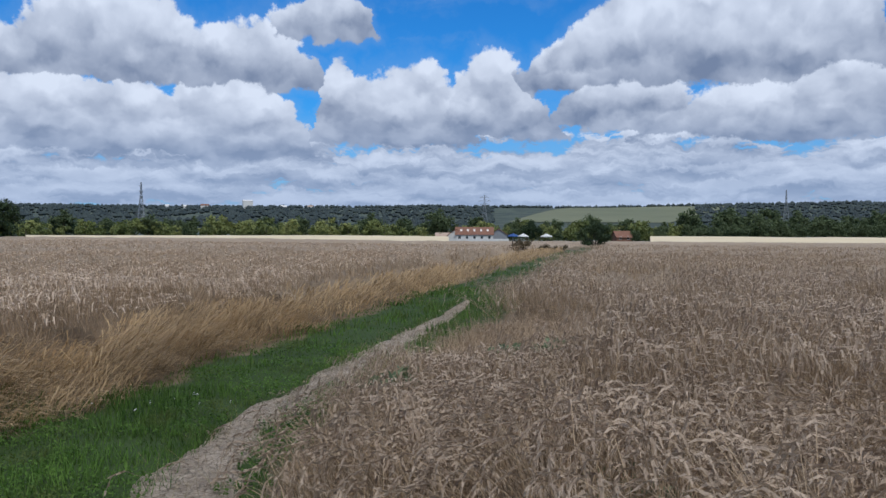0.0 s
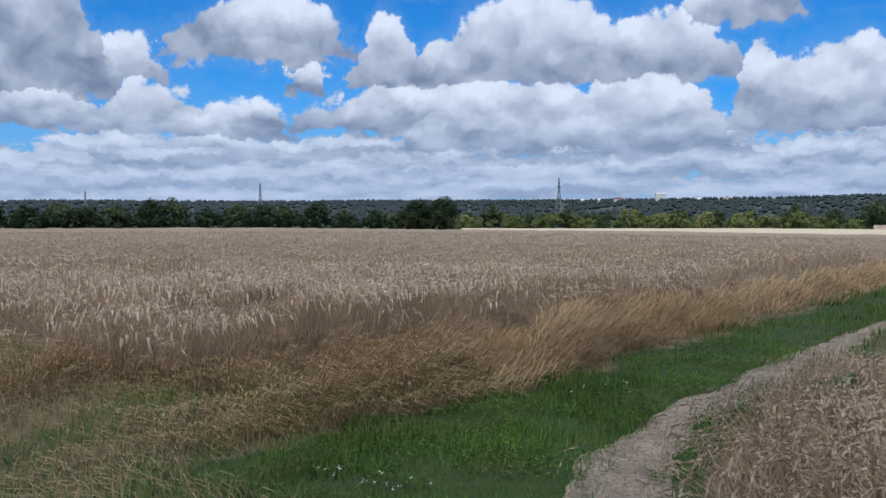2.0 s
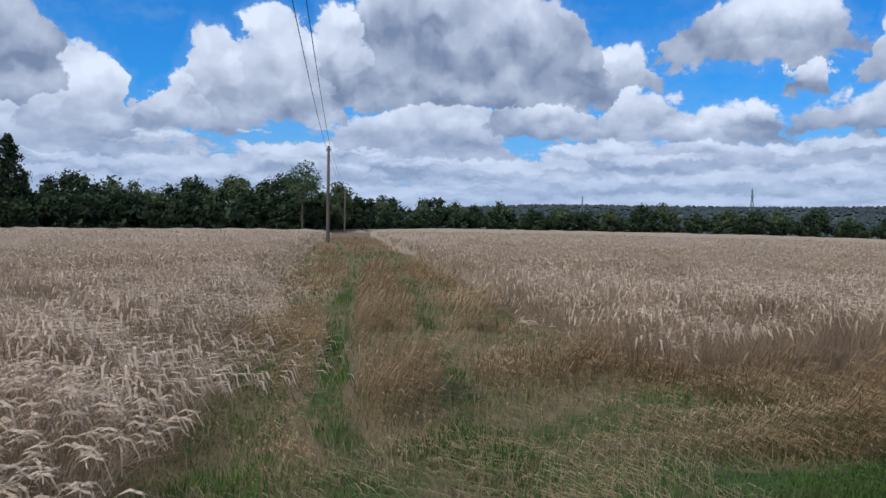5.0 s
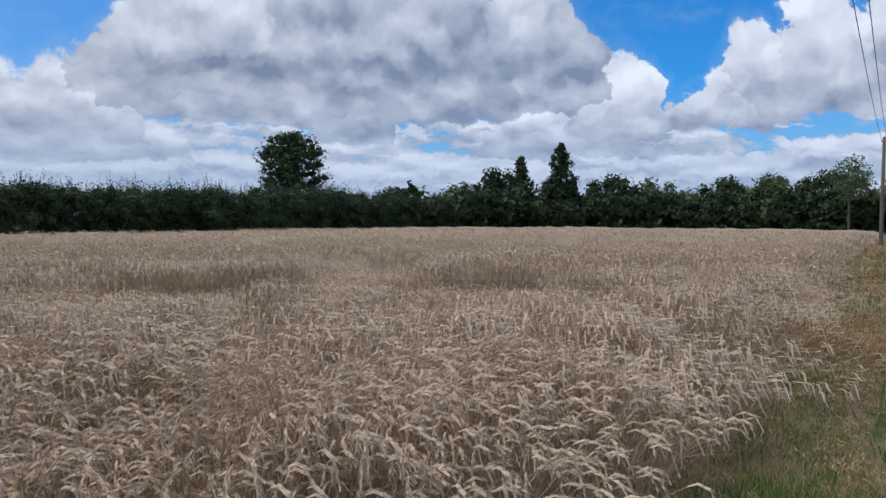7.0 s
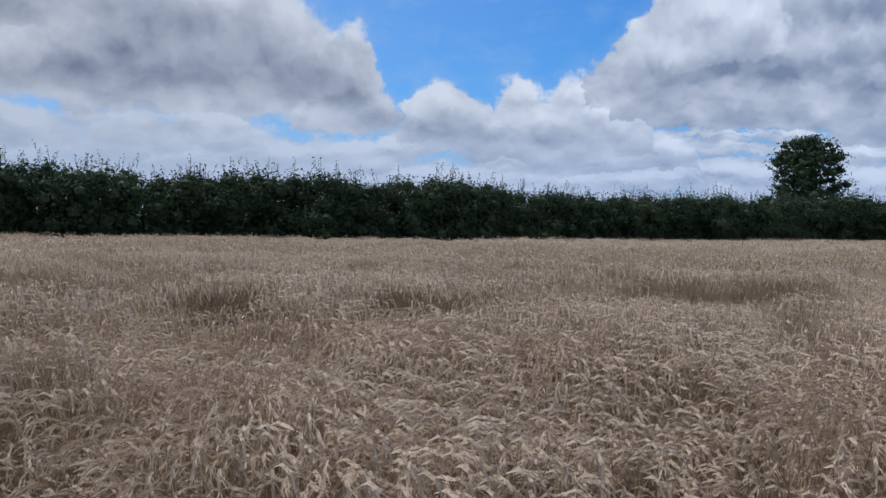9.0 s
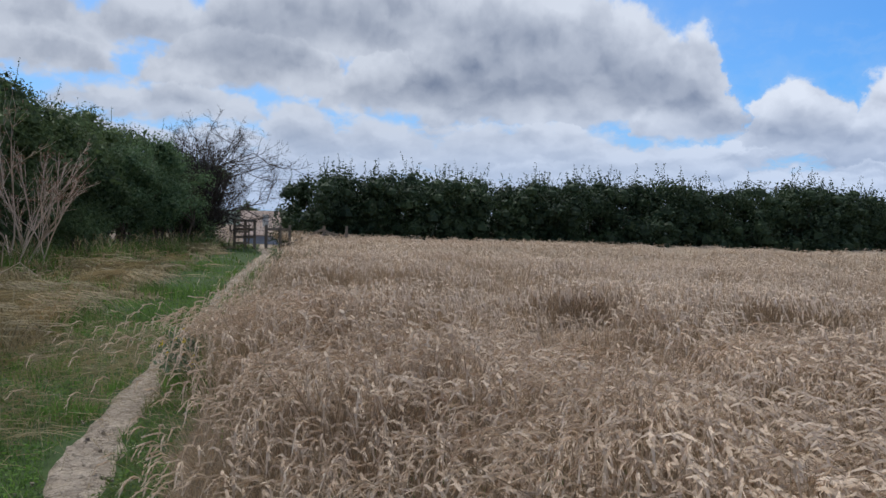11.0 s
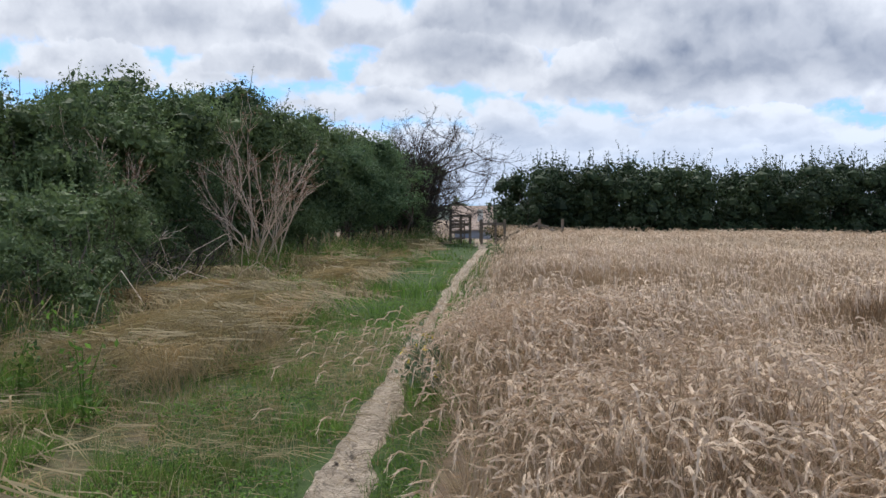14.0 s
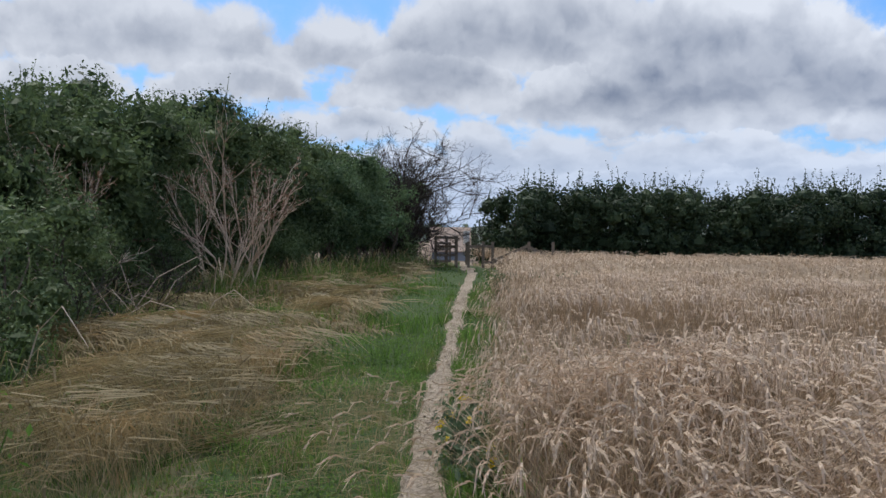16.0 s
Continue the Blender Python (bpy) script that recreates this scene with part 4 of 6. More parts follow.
def build_grass():
    green, dry, hay = [], [], []
    for r0, r1, per, wide, segs in ((0.5, 4.5, 5000, 0.007, 1), (4.5, 9, 2000, 0.011, 1), (9, 22, 420, 0.018, 1), (22, 90, 26, 0.055, 1)):
        x, y = scatter(r0, r1, per * 0.5)
        jx, jy = x + (fbm(x * 1.6, y * 1.6, 151, 3) - 0.5) * 0.7, y + (fbm(x * 1.6, y * 1.6, 157, 3) - 0.5) * 0.7
        turf = (inside(OPEN_GREEN_A, jx, jy) | inside(OPEN_GREEN_C, jx, jy) | (near_line(EDGE_A_GREEN, jx, jy) < 0.3)) & ~is_crop(x, y)
        rut = np.minimum(near_line(RUT_LEFT, x, y), near_line(RUT_RIGHT, x, y)) < 0.04 + 0.22 * vnoise(x * 1.4, y * 1.4, 93)
        rut |= (near_line(EDGE_B_LEFT[1:4], x, y) < 0.75) & ~is_crop(x, y)
        mixed = (inside(JUNCTION, x, y) | inside(VERGE_C, x, y)) & (fbm(x * 0.8, y * 0.8, 95, 3) > 0.42)
        keep = (turf | rut | mixed) & ~bare(x, y)
        x, y = x[keep], y[keep]
        tuft = smooth(fbm(x * 1.2, y * 1.2, 99, 3), 0.45, 0.75)
        long_grass = inside(VERGE_C, x, y)
        h = (0.03 + 0.085 * tuft + 0.05 * tuft * (y < -4)) * np.where(long_grass, 1.3, 1.0) * RNG.uniform(0.6, 1.4, len(x)) * (1 + 0.25 * (r0 > 8))
        green.append(blades(x, y, h, wide, 0.6, segs))
    x, y = scatter(0.5, 11, 1200)
    jx, jy = x + (fbm(x * 1.6, y * 1.6, 151, 3) - 0.5) * 0.7, y + (fbm(x * 1.6, y * 1.6, 157, 3) - 0.5) * 0.7
    keep = (inside(OPEN_GREEN_A, jx, jy) | inside(OPEN_GREEN_C, jx, jy)) & ~is_crop(x, y) & ~bare(x, y) & (fbm(x * 1.9, y * 1.9, 127, 2) > 0.45)
    x, y = x[keep], y[keep]
    c = np.stack([x, y, land(x, y) + RNG.uniform(0.03, 0.09, len(x))], 1)
    green.append(leaf_quads(c, np.tile((0, 0, 1.3), (len(x), 1)), 0.014))
    for r0, r1, per, wide in ((0.5, 6, 2200, 0.0040), (6, 13, 1400, 0.0056), (13, 30, 240, 0.014), (30, 90, 28, 0.034)):
        x, y = scatter(r0, r1, per * 0.5)
        rut = np.minimum(near_line(RUT_LEFT, x, y), near_line(RUT_RIGHT, x, y)) < 0.14 + 0.2 * vnoise(x * 1.4, y * 1.4, 93)
        jx, jy = x + (vnoise(x, y, 105) - 0.5) * 0.6, y + (vnoise(x, y, 106) - 0.5) * 0.6
        tall = inside(TALL_A, jx, jy)
        track = (inside(OPEN_B, jx, jy) & ~inside(OPEN_GREEN_A, x, y)) & ~rut
        clear = smooth(np.hypot(x + 1.2, y - 1.0), 3.4, 5.6)
        thin = fbm(x * 0.7, y * 0.7, 101, 3)
        keep = (tall & (RNG.random(len(x)) < 1.0)) | (track & (RNG.random(len(x)) < clear * smooth(thin, 0.3, 0.5) * 0.9 + 0.08))
        keep &= ~is_crop(x, y) & ~bare(x, y) & ~((near_line(EDGE_B_LEFT[1:4], x, y) < 0.6) & (RNG.random(len(x)) < 0.9))
        x, y, tall, clear, thin = x[keep], y[keep], tall[keep], clear[keep], thin[keep]
        between = inside(RUT_LEFT + RUT_RIGHT[::-1], x, y)
        h = np.where(tall, 0.37, np.where(between, 0.16 + 0.30 * clear * smooth(thin, 0.3, 0.6), 0.10 + 0.24 * clear * smooth(thin, 0.4, 0.65))) * RNG.uniform(0.3, 1.2, len(x))
        h *= 0.55 + 0.65 * smooth(fbm(x * 1.7, y * 1.7, 107, 2), 0.3, 0.62)
        h = np.where(tall, h * (0.45 + 0.55 * smooth(near_line(EDGE_A_GREEN[:7], x, y), 0.0, 0.7)), h)
        dry.append(blades(x[tall], y[tall], h[tall], wide, 1.0, 2, True, wind=0.6))
        dry.append(blades(x[~tall], y[~tall], h[~tall], wide, 0.55, 2, True, wind=0.6))
    for r0, r1, per, wide in ((2.0, 14, 560, 0.0105), (14, 34, 190, 0.02)):
        x, y = scatter(r0, r1, per * 0.5, 60, 205)
        jx, jy = x + (vnoise(x, y, 115) - 0.5) * 1.2, y + (vnoise(x, y, 116) - 0.5) * 1.2
        swath = near_line(EDGE_C_GREEN, jx, jy)
        edge = 0.44 + 0.12 * smooth(np.abs(swath - 1.2), 0.7, 2.0) * smooth(y, -10.5, -12.5)
        keep = inside(VERGE_C, jx, jy) & (RNG.random(len(x)) < 0.07 + 0.93 * smooth(fbm(x * 0.8, y * 0.8, 118, 4) - edge, -0.02, 0.12)) & ~bare(x, y)
        x, y = x[keep], y[keep]
        hay.append(blades(x, y, RNG.uniform(0.35, 0.95, len(x)), wide, flat=True))
        up = RNG.random(len(x)) < 0.03
        hay.append(blades(x[up], y[up], RNG.uniform(0.15, 0.5, up.sum()), wide * 0.8, 0.5, 2, True))
    # rank grass at the foot of the thicket
    x, y = scatter(3.0, 34, 330, 150, 215)
    foot = near_line(EDGE_C_THICKET, x, y)
    keep = (foot < 1.7) & (RNG.random(len(x)) < 0.15 + 0.85 * smooth(fbm(x * 0.9, y * 0.9, 163, 3), 0.42, 0.6)) & ~inside(OPEN_GREEN_C, x, y)
    x, y, foot = x[keep], y[keep], foot[keep]
    h = RNG.uniform(0.25, 0.75, len(x)) * smooth(foot, 1.7, 0.3)
    rank = RNG.random(len(x)) < 0.8
    green.append(blades(x[rank], y[rank], h[rank], 0.008, 0.7, 2))
    hay.append(blades(x[~rank], y[~rank], h[~rank] * 1.15, 0.007, 0.6, 2, True))
    # green weeds coming up through the crop beside the footpath
    x, y = scatter(1.5, 13, 50, 120, 200)
    keep = (near_line(EDGE_C_CROP[1:8], x, y) < 3.2 * RNG.random(len(x))) & is_crop(x, y) & (fbm(x * 0.7, y * 0.7, 167, 3) > 0.45)
    x, y = x[keep], y[keep]
    green.append(blades(x, y, RNG.uniform(0.2, 0.5, len(x)), 0.008, 0.6, 2))
    # low worn grass over the track and the junction
    for r0, r1, per, wide in ((0.5, 7, 520, 0.0045), (7, 16, 190, 0.009), (16, 45, 34, 0.022)):
        x, y = scatter(r0, r1, per)
        keep = (inside(OPEN_B, x, y) | (inside(JUNCTION, x, y) & (x < 1.5) & (y > -1.5))) & ~inside(OPEN_GREEN_A, x, y) & ~bare(x, y) & ~is_crop(x, y)
        x, y = x[keep], y[keep]
        lush = RNG.random(len(x)) < 0.42 + 0.45 * smooth(fbm(x * 0.9, y * 0.9, 161, 3), 0.42, 0.62)
        h = RNG.uniform(0.05, 0.17, len(x))
        green.append(blades(x[lush], y[lush], h[lush], wide * 1.2, 0.9, 1))
        hay.append(blades(x[~lush], y[~lush], h[~lush] * 1.2, wide, 0.9, 1))
    # scattered straw in the short grass of the junction
    x, y = scatter(1.2, 9, 260)
    keep = (inside(JUNCTION, x, y) | inside(OPEN_B, x, y)) & ~inside(OPEN_GREEN_A, x, y) & ~bare(x, y) & (RNG.random(len(x)) < smooth(fbm(x * 1.1, y * 1.1, 121, 3), 0.35, 0.6))
    hay.append(blades(x[keep], y[keep], RNG.uniform(0.12, 0.34, keep.sum()), 0.005, flat=True))
    hay.append(blades(x[keep], y[keep], RNG.uniform(0.08, 0.22, keep.sum()), 0.004, 0.8))
    # ragged grass along both rims of the bare paths, and straw trodden into them
    for line in (BARE_A, BARE_C):
        p = np.array(line)
        d = np.concatenate([[0], np.cumsum(np.hypot(*np.diff(p, axis=0).T))])
        t = RNG.uniform(1.2, min(d[-1], 24), 5200)
        off = np.where(RNG.random(len(t)) < 0.5, -1, 1) * RNG.uniform(0.12, 0.36, len(t))
        x, y = np.interp(t, d, p[:, 0]) + off, np.interp(t, d, p[:, 1]) + RNG.normal(0, 0.08, len(t))
        keep = (fbm(x * 2.6, y * 2.6, 171, 2) > 0.5 - 0.25 * (np.abs(off) - 0.15)) & ~is_crop(x, y)
        x, y = x[keep], y[keep]
        green.append(blades(x, y, RNG.uniform(0.04, 0.13, len(x)), 0.007, 0.8, 1))
        t = RNG.uniform(1.2, min(d[-1], 20), 700)
        x, y = np.interp(t, d, p[:, 0]) + RNG.normal(0, 0.16, len(t)), np.interp(t, d, p[:, 1]) + RNG.normal(0, 0.1, len(t))
        hay.append(blades(x, y, RNG.uniform(0.05, 0.16, len(t)), 0.004, 2.5, 1))
    tagged(mesh_object("green_grass", *join(green), GREEN), "short lush green grass along the paths", "grass", kind="stuff")
    tagged(mesh_object("dry_grass", *join(dry), DRY), "tall tan dry seeding grass on the track and verge", "grass", kind="stuff")
    tagged(mesh_object("laid_grass", *join(hay), HAY), "flattened straw-coloured hay on the verge", "grass", kind="stuff")


build_grass()


# ---- pale stubble beyond the wheat, coloured as if in sun ----
for a0, a1 in ((-62.0, -14.2), (-0.4, 27.0)):
    sx, sy, sf = polar_grid(236, 312, 1.012, 40, a0, a1)
    sz = land(sx, sy) + 0.5 + (fbm(sx * 0.3, sy * 0.3, 131, 2) - 0.5) * 0.2
    sr = np.hypot(sx, sy)
    sz += np.where((sr < 238) | (sr > 310), -0.6, 0) + smooth(sr, 240, 300) * (1.4 if a0 > -10 else 1.7) * (0.3 + 0.7 * smooth(np.degrees(np.arctan2(-sx, sy)), 25, 2))
    tagged(mesh_object("stubble_field", np.stack([sx, sy, sz], 1), sf, STUBBLE, smooth_faces=True), "pale cut field beyond the wheat, sunlight put into its colour", "field", kind="structure")


# ---- trees and shrubs ----
def lump(c, r, squash=0.85, rings=4, seg=6):
    """A rough dark heart inside a clump of leaves."""
    th, ph = np.meshgrid(np.linspace(0.15, np.pi - 0.15, rings), np.linspace(0, 2 * np.pi, seg, endpoint=False), indexing="ij")
    k = r * RNG.uniform(0.75, 1.1, th.shape)
    v = np.stack([c[0] + k * np.sin(th) * np.cos(ph), c[1] + k * np.sin(th) * np.sin(ph), c[2] + k * np.cos(th) * squash], -1).reshape(-1, 3)
    i, j = np.meshgrid(np.arange(rings - 1), np.arange(seg), indexing="ij")
    q = lambda i, j: i * seg + j % seg
    return v, np.stack([q(i, j), q(i + 1, j), q(i + 1, j + 1), q(i, j + 1)], -1).reshape(-1, 4)


def clumps_in(height, spread, foot, count, shape):
    """Clump centres and radii within a crown; shape: round, hedge, cone or tier."""
    out = []
    mid, half = (height + foot) / 2, (height - foot) / 2
    for i in range(count):
        if shape == "hedge":
            z = foot + (height - foot) * RNG.uniform(0.05, 0.86)
            a, rr = RNG.uniform(0, 2 * np.pi), spread * math.sqrt(RNG.uniform(0.15, 1)) * (1 - 0.25 * (z / height) ** 2)
            rad = RNG.uniform(0.3, 0.5) * spread
        elif shape == "cone":
            f = (i + 0.5) / count
            z = foot + (height - foot) * (1 - f) * 0.97
            a, rr = RNG.uniform(0, 2 * np.pi), spread * f**0.72 * RNG.uniform(0.3, 1.0)
            rad = spread * (0.10 + 0.16 * f)
        elif shape == "tier":
            f = RNG.uniform(0, 1)
            z = foot + (height - foot) * (0.06 + 0.9 * f)
            a, rr = RNG.uniform(0, 2 * np.pi), spread * RNG.uniform(0.1, 0.9) * float(np.interp(f, [0, 0.25, 0.6, 0.85, 1], [1.0, 1.0, 0.92, 0.74, 0.36]))
            rad = spread * RNG.uniform(0.2, 0.3)
        else:
            v = RNG.normal(0, 1, 3)
            v = v / np.linalg.norm(v) * RNG.uniform(0.45, 0.95)
            z = mid + v[2] * half * 0.85
            a, rr = math.atan2(v[1], v[0]), spread * math.hypot(v[0], v[1]) * 0.85
            rad = RNG.uniform(0.24, 0.42) * min(spread, half)
        out.append((np.array([rr * math.cos(a), rr * math.sin(a), z]), rad))
    return out


def crown_mesh(clumps, leaves, size, squash=0.8, heart=0.62, sprigs=0, top=1.0):
    """Leaves in clumps round a closed inside, with shoots that break the outline."""
    chunks = []
    total = sum(r * r for _, r in clumps)
    for c, r in clumps:
        n = max(6, int(leaves * r * r / total))
        d = RNG.normal(0, 1, (n, 3))
        d /= np.linalg.norm(d, axis=1)[:, None]
        rad = r * RNG.uniform(0.45, 1.15, n) ** 0.6
        chunks.append(leaf_quads(c + d * rad[:, None] * np.array([1, 1, squash]), d + np.array([0, 0, 0.35]), size))
        if heart:
            # closer leaves and a small core shut the inside
            k = max(6, int(n * 0.4))
            d = RNG.normal(0, 1, (k, 3))
            d *= (r * heart * RNG.random(k) ** 0.4 / np.linalg.norm(d, axis=1))[:, None]
            chunks.append(leaf_quads(c + d * np.array([1, 1, squash]), d / r + RNG.normal(0, 0.5, (k, 3)), max(size * 1.35, r * 0.13)))
            chunks.append(lump(c, r * heart * 0.55, squash, 4, 5))
    # thin leading shoots that break the outline
    for i in range(sprigs):
        c, r = clumps[RNG.integers(len(clumps))]
        a = RNG.uniform(0, 2 * np.pi)
        lean = RNG.uniform(0.0, 0.5)
        s = np.linspace(0.5, 1.0, 9)[:, None] * (r + RNG.uniform(0.25, 0.8) * top)
        p = c + s * np.array([lean * math.cos(a), lean * math.sin(a), 1.0])
        chunks.append(ribbons(p[None, ::4], np.array([0.02, 0.016, 0.008]), np.array([[math.sin(a), -math.cos(a), 0.0]])))
        chunks.append(leaf_quads(p + RNG.normal(0, size * 0.45, p.shape), RNG.normal(0, 1, p.shape), size * 0.7))
    return join(chunks)


def limb_mesh(clumps, height, foot, thick, stems=1, limbs=7):
    chunks = []
    for s in range(stems):
        off = np.array([RNG.normal(0, 0.25), RNG.normal(0, 0.25), 0]) * (stems > 1)
        fork = np.array([RNG.normal(0, 0.1), RNG.normal(0, 0.1), foot + (height - foot) * 0.3]) + off * 1.5
        chunks.append(tube([off + (0, 0, -0.15), off * 1.2 + (0, 0, fork[2] * 0.5), fork, fork + (0, 0, (height - foot) * 0.35)], np.array([1.25, 0.9, 0.7, 0.25]) * thick, 7))
        for i in range(limbs):
            c, r = clumps[RNG.integers(len(clumps))]
            a = fork * np.array([1, 1, RNG.uniform(0.6, 1.0)])
            m = (a + c) / 2 + RNG.normal(0, 0.12, 3) + (0, 0, 0.1)
            chunks.append(tube([a, m, c], np.array([0.5, 0.32, 0.1]) * thick, 5))
    return join(chunks)


def make_tree(name, mat, height, spread, foot, count, leaves, size, shape="round", thick=0.12, stems=1, sprigs=0, heart=0.62, limbs=7, bark=BARK):
    """A tree or shrub as an Empty with trunk and crown, standing at the origin; used as a pattern for its copies."""
    ob = new(name)
    cl = clumps_in(height, spread, foot, count, shape)
    mesh_object("trunk", *limb_mesh(cl, height, foot, thick, stems, limbs), bark, ob)
    mesh_object("crown", *crown_mesh(cl, leaves, size, 0.8 if shape != "tier" else 0.6, heart, sprigs, height * (0.18 if height < 5 else 0.09)), mat, ob)
    return ob


def plant_at(pattern, x, y, scale=1.0, turn=0.0, sink=0.0, label="", category="tree", group=""):
    """Set a copy of a pattern on the ground; the first use takes the pattern itself."""
    z = float(land(x, y)) - sink
    m = pose(x, y, z, 0, 0, turn) @ Matrix.Diagonal((scale, scale, scale, 1))
    if pattern.get("label"):
        ob = copy_thing(pattern, pose(0, 0, 0))
    else:
        ob = pattern
    ob.matrix_basis = m
    return tagged(ob, label, category, group)


# the dark hedge behind the crop
HEDGE_LINE = [(-11.3, -40.6), (-13.0, -42.0), (-23.5, -42.2), (-40.8, -36.8), (-52.5, -35.6), (-70.0, -31.5), (-89.0, -29.2), (-119.0, -15.0)]
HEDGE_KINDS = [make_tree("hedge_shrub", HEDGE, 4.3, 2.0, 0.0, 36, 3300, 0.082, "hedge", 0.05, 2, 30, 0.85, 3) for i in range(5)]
seg_d = np.concatenate([[0], np.cumsum(np.hypot(*np.diff(np.array(HEDGE_LINE), axis=0).T))])
for i, s in enumerate(np.arange(0, seg_d[-1], 1.3)):
    hx, hy = np.interp(s, seg_d, [p[0] for p in HEDGE_LINE]), np.interp(s, seg_d, [p[1] for p in HEDGE_LINE])
    if i > 0:
        hx, hy = hx + RNG.normal(0, 0.25), hy + RNG.normal(0, 0.3)
    k = RNG.uniform(0.9, 1.02) * (1 + 0.14 * min(1.0, s / 80)) * (0.94 + 0.22 * float(vnoise(s * 0.16, 3.0, 177))) * (0.82 if i == 0 else 1)
    plant_at(HEDGE_KINDS[i % 5], hx, hy, k, RNG.uniform(0, 360), 0.05, "dense dark green hedge shrub with wispy top shoots", "shrub", "hedge behind the crop")

# the tall tree that stands over the hedge, and the far line of trees
CEDAR = make_tree("tiered_tree", HEDGE, 15.5, 6.5, 1.0, 230, 9000, 0.22, "tier", 0.4, heart=0.75)
plant_at(CEDAR, *polar(108.1, 126), 0.97, 20, 0.3, "tall dark tiered evergreen tree above the hedge", "tree")
SPRUCE = make_tree("spruce", HEDGE, 14.9, 5.2, 0.5, 190, 4600, 0.26, "cone", 0.3, heart=0.7)
plant_at(SPRUCE, *polar(89.5, 138), 1.0, 0, 0.3, "tall dark pointed spruce in the far tree line", "tree")
plant_at(SPRUCE, *polar(92.2, 136), 0.84, 80, 0.3, "dark broad spruce beside a taller one", "tree")
BIRCH = make_tree("birch_tree", WILLOW, 11.5, 3.2, 4.5, 44, 2400, 0.19, "round", 0.16, heart=0.0, limbs=12)
plant_at(BIRCH, *polar(71.3, 144), 1.12, 0, 0.2, "airy pale-leaved tree above the hedge line", "tree")
BROAD = [make_tree("broadleaf_tree", DEEP, 9.0, 3.9, 0.4, 30, 1100, 0.34, "round", 0.25, heart=0.8) for i in range(4)]
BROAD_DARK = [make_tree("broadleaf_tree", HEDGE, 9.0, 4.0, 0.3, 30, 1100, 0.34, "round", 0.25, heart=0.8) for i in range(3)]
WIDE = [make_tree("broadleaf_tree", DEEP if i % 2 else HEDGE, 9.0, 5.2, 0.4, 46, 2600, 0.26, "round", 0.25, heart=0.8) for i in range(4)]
# azimuth, distance, height
TREE_LINE = [(101, 124, 6.5), (98.5, 128, 7.5), (96.6, 132, 9.0), (94.8, 140, 9.5), (93.2, 140, 10.0), (91.2, 142, 8.5), (89.8, 145, 9.2), (88.0, 146, 8.6), (86.2, 146, 10.2), (84.6, 148, 10.6), (82.8, 148, 10.2), (81.0, 150, 9.6),
             (79.2, 150, 10.4), (77.6, 152, 11.6), (75.8, 150, 10.4), (74.2, 150, 11.2), (72.6, 152, 10.2), (70.8, 148, 8.6), (69.4, 152, 9.0), (67.2, 162, 8.6), (66.0, 166, 7.2), (64.8, 170, 7.0), (63.4, 172, 6.4), (62.0, 174, 7.4),
             (60.6, 176, 6.2), (58.8, 178, 5.8), (57.2, 180, 6.6), (55.4, 182, 5.4), (53.6, 184, 6.4), (51.8, 186, 5.4), (49.8, 188, 5.6), (48.0, 190, 6.8), (46.2, 192, 7.2), (44.4, 196, 5.2), (42.6, 198, 6.8), (40.9, 200, 6.4), (39.0, 202, 6.2), (37.2, 204, 7.0),
             (35.2, 206, 5.6), (33.2, 210, 5.4), (30.2, 205, 8.0), (28.7, 205, 8.6)]
for i, (az, r, h) in enumerate(TREE_LINE):
    if az > 66.5 and i % 2 == 0 or az < 31:
        plant_at(WIDE[(i // 2) % 4 if az > 31 else 0], *polar(az + RNG.normal(0, 0.2), r), h / 9.0 * RNG.uniform(0.98, 1.14), RNG.uniform(0, 360), 0.3, "broad dark green dome-crowned tree in the field-edge tree line", "tree", "far tree line")
        continue
    if az > 66.5:
        h *= 0.74
    kinds = BROAD_DARK if i % 2 else BROAD
    plant_at(kinds[i % 3], *polar(az + RNG.normal(0, 0.2), r), h / 9.0 * (1.1 if az > 66.5 else 1.12), RNG.uniform(0, 360), 0.3, "dark green broadleaf tree in the field-edge tree line", "tree", "far tree line")
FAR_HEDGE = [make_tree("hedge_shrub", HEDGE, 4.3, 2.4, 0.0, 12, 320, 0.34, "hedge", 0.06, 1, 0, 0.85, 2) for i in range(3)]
for i, az in enumerate(np.arange(30.0, 102.0, 0.85)):
    r = float(np.interp(az, [30, 35, 60, 72, 88, 97, 102], [222, 208, 178, 151, 142, 124, 112]))
    plant_at(FAR_HEDGE[i % 3], *polar(az, r - 3), RNG.uniform(0.85, 1.2) * (1.45 if az > 67 else 1.05), RNG.uniform(0, 360), 0.1, "dark hedge shrub at the foot of the far trees", "shrub", "far hedge")

# belt of small trees beyond the stubble; BELT leaves are coloured as if sunlit
BELT = [make_tree("young_tree", SUN_TINTED, 7.0, 3.8, 0.2, 18, 420, 0.42, "round", 0.16, heart=0.72, limbs=3) for i in range(4)]
for i, az in enumerate(np.arange(-34.0, 33.0, 0.5)):
    wood = az < -16
    r = RNG.uniform(322, 400)
    k = (RNG.uniform(0.95, 1.6) if not wood else RNG.uniform(0.9, 1.3)) * (0.95 if -15 < az < -1 else 1.0)
    plant_at((BROAD if wood or i % 5 == 3 else BELT)[i % 4], *polar(az + RNG.normal(0, 0.2), r), k, RNG.uniform(0, 360), 0.4, "yellow-green tree in the valley belt", "tree", "valley trees")
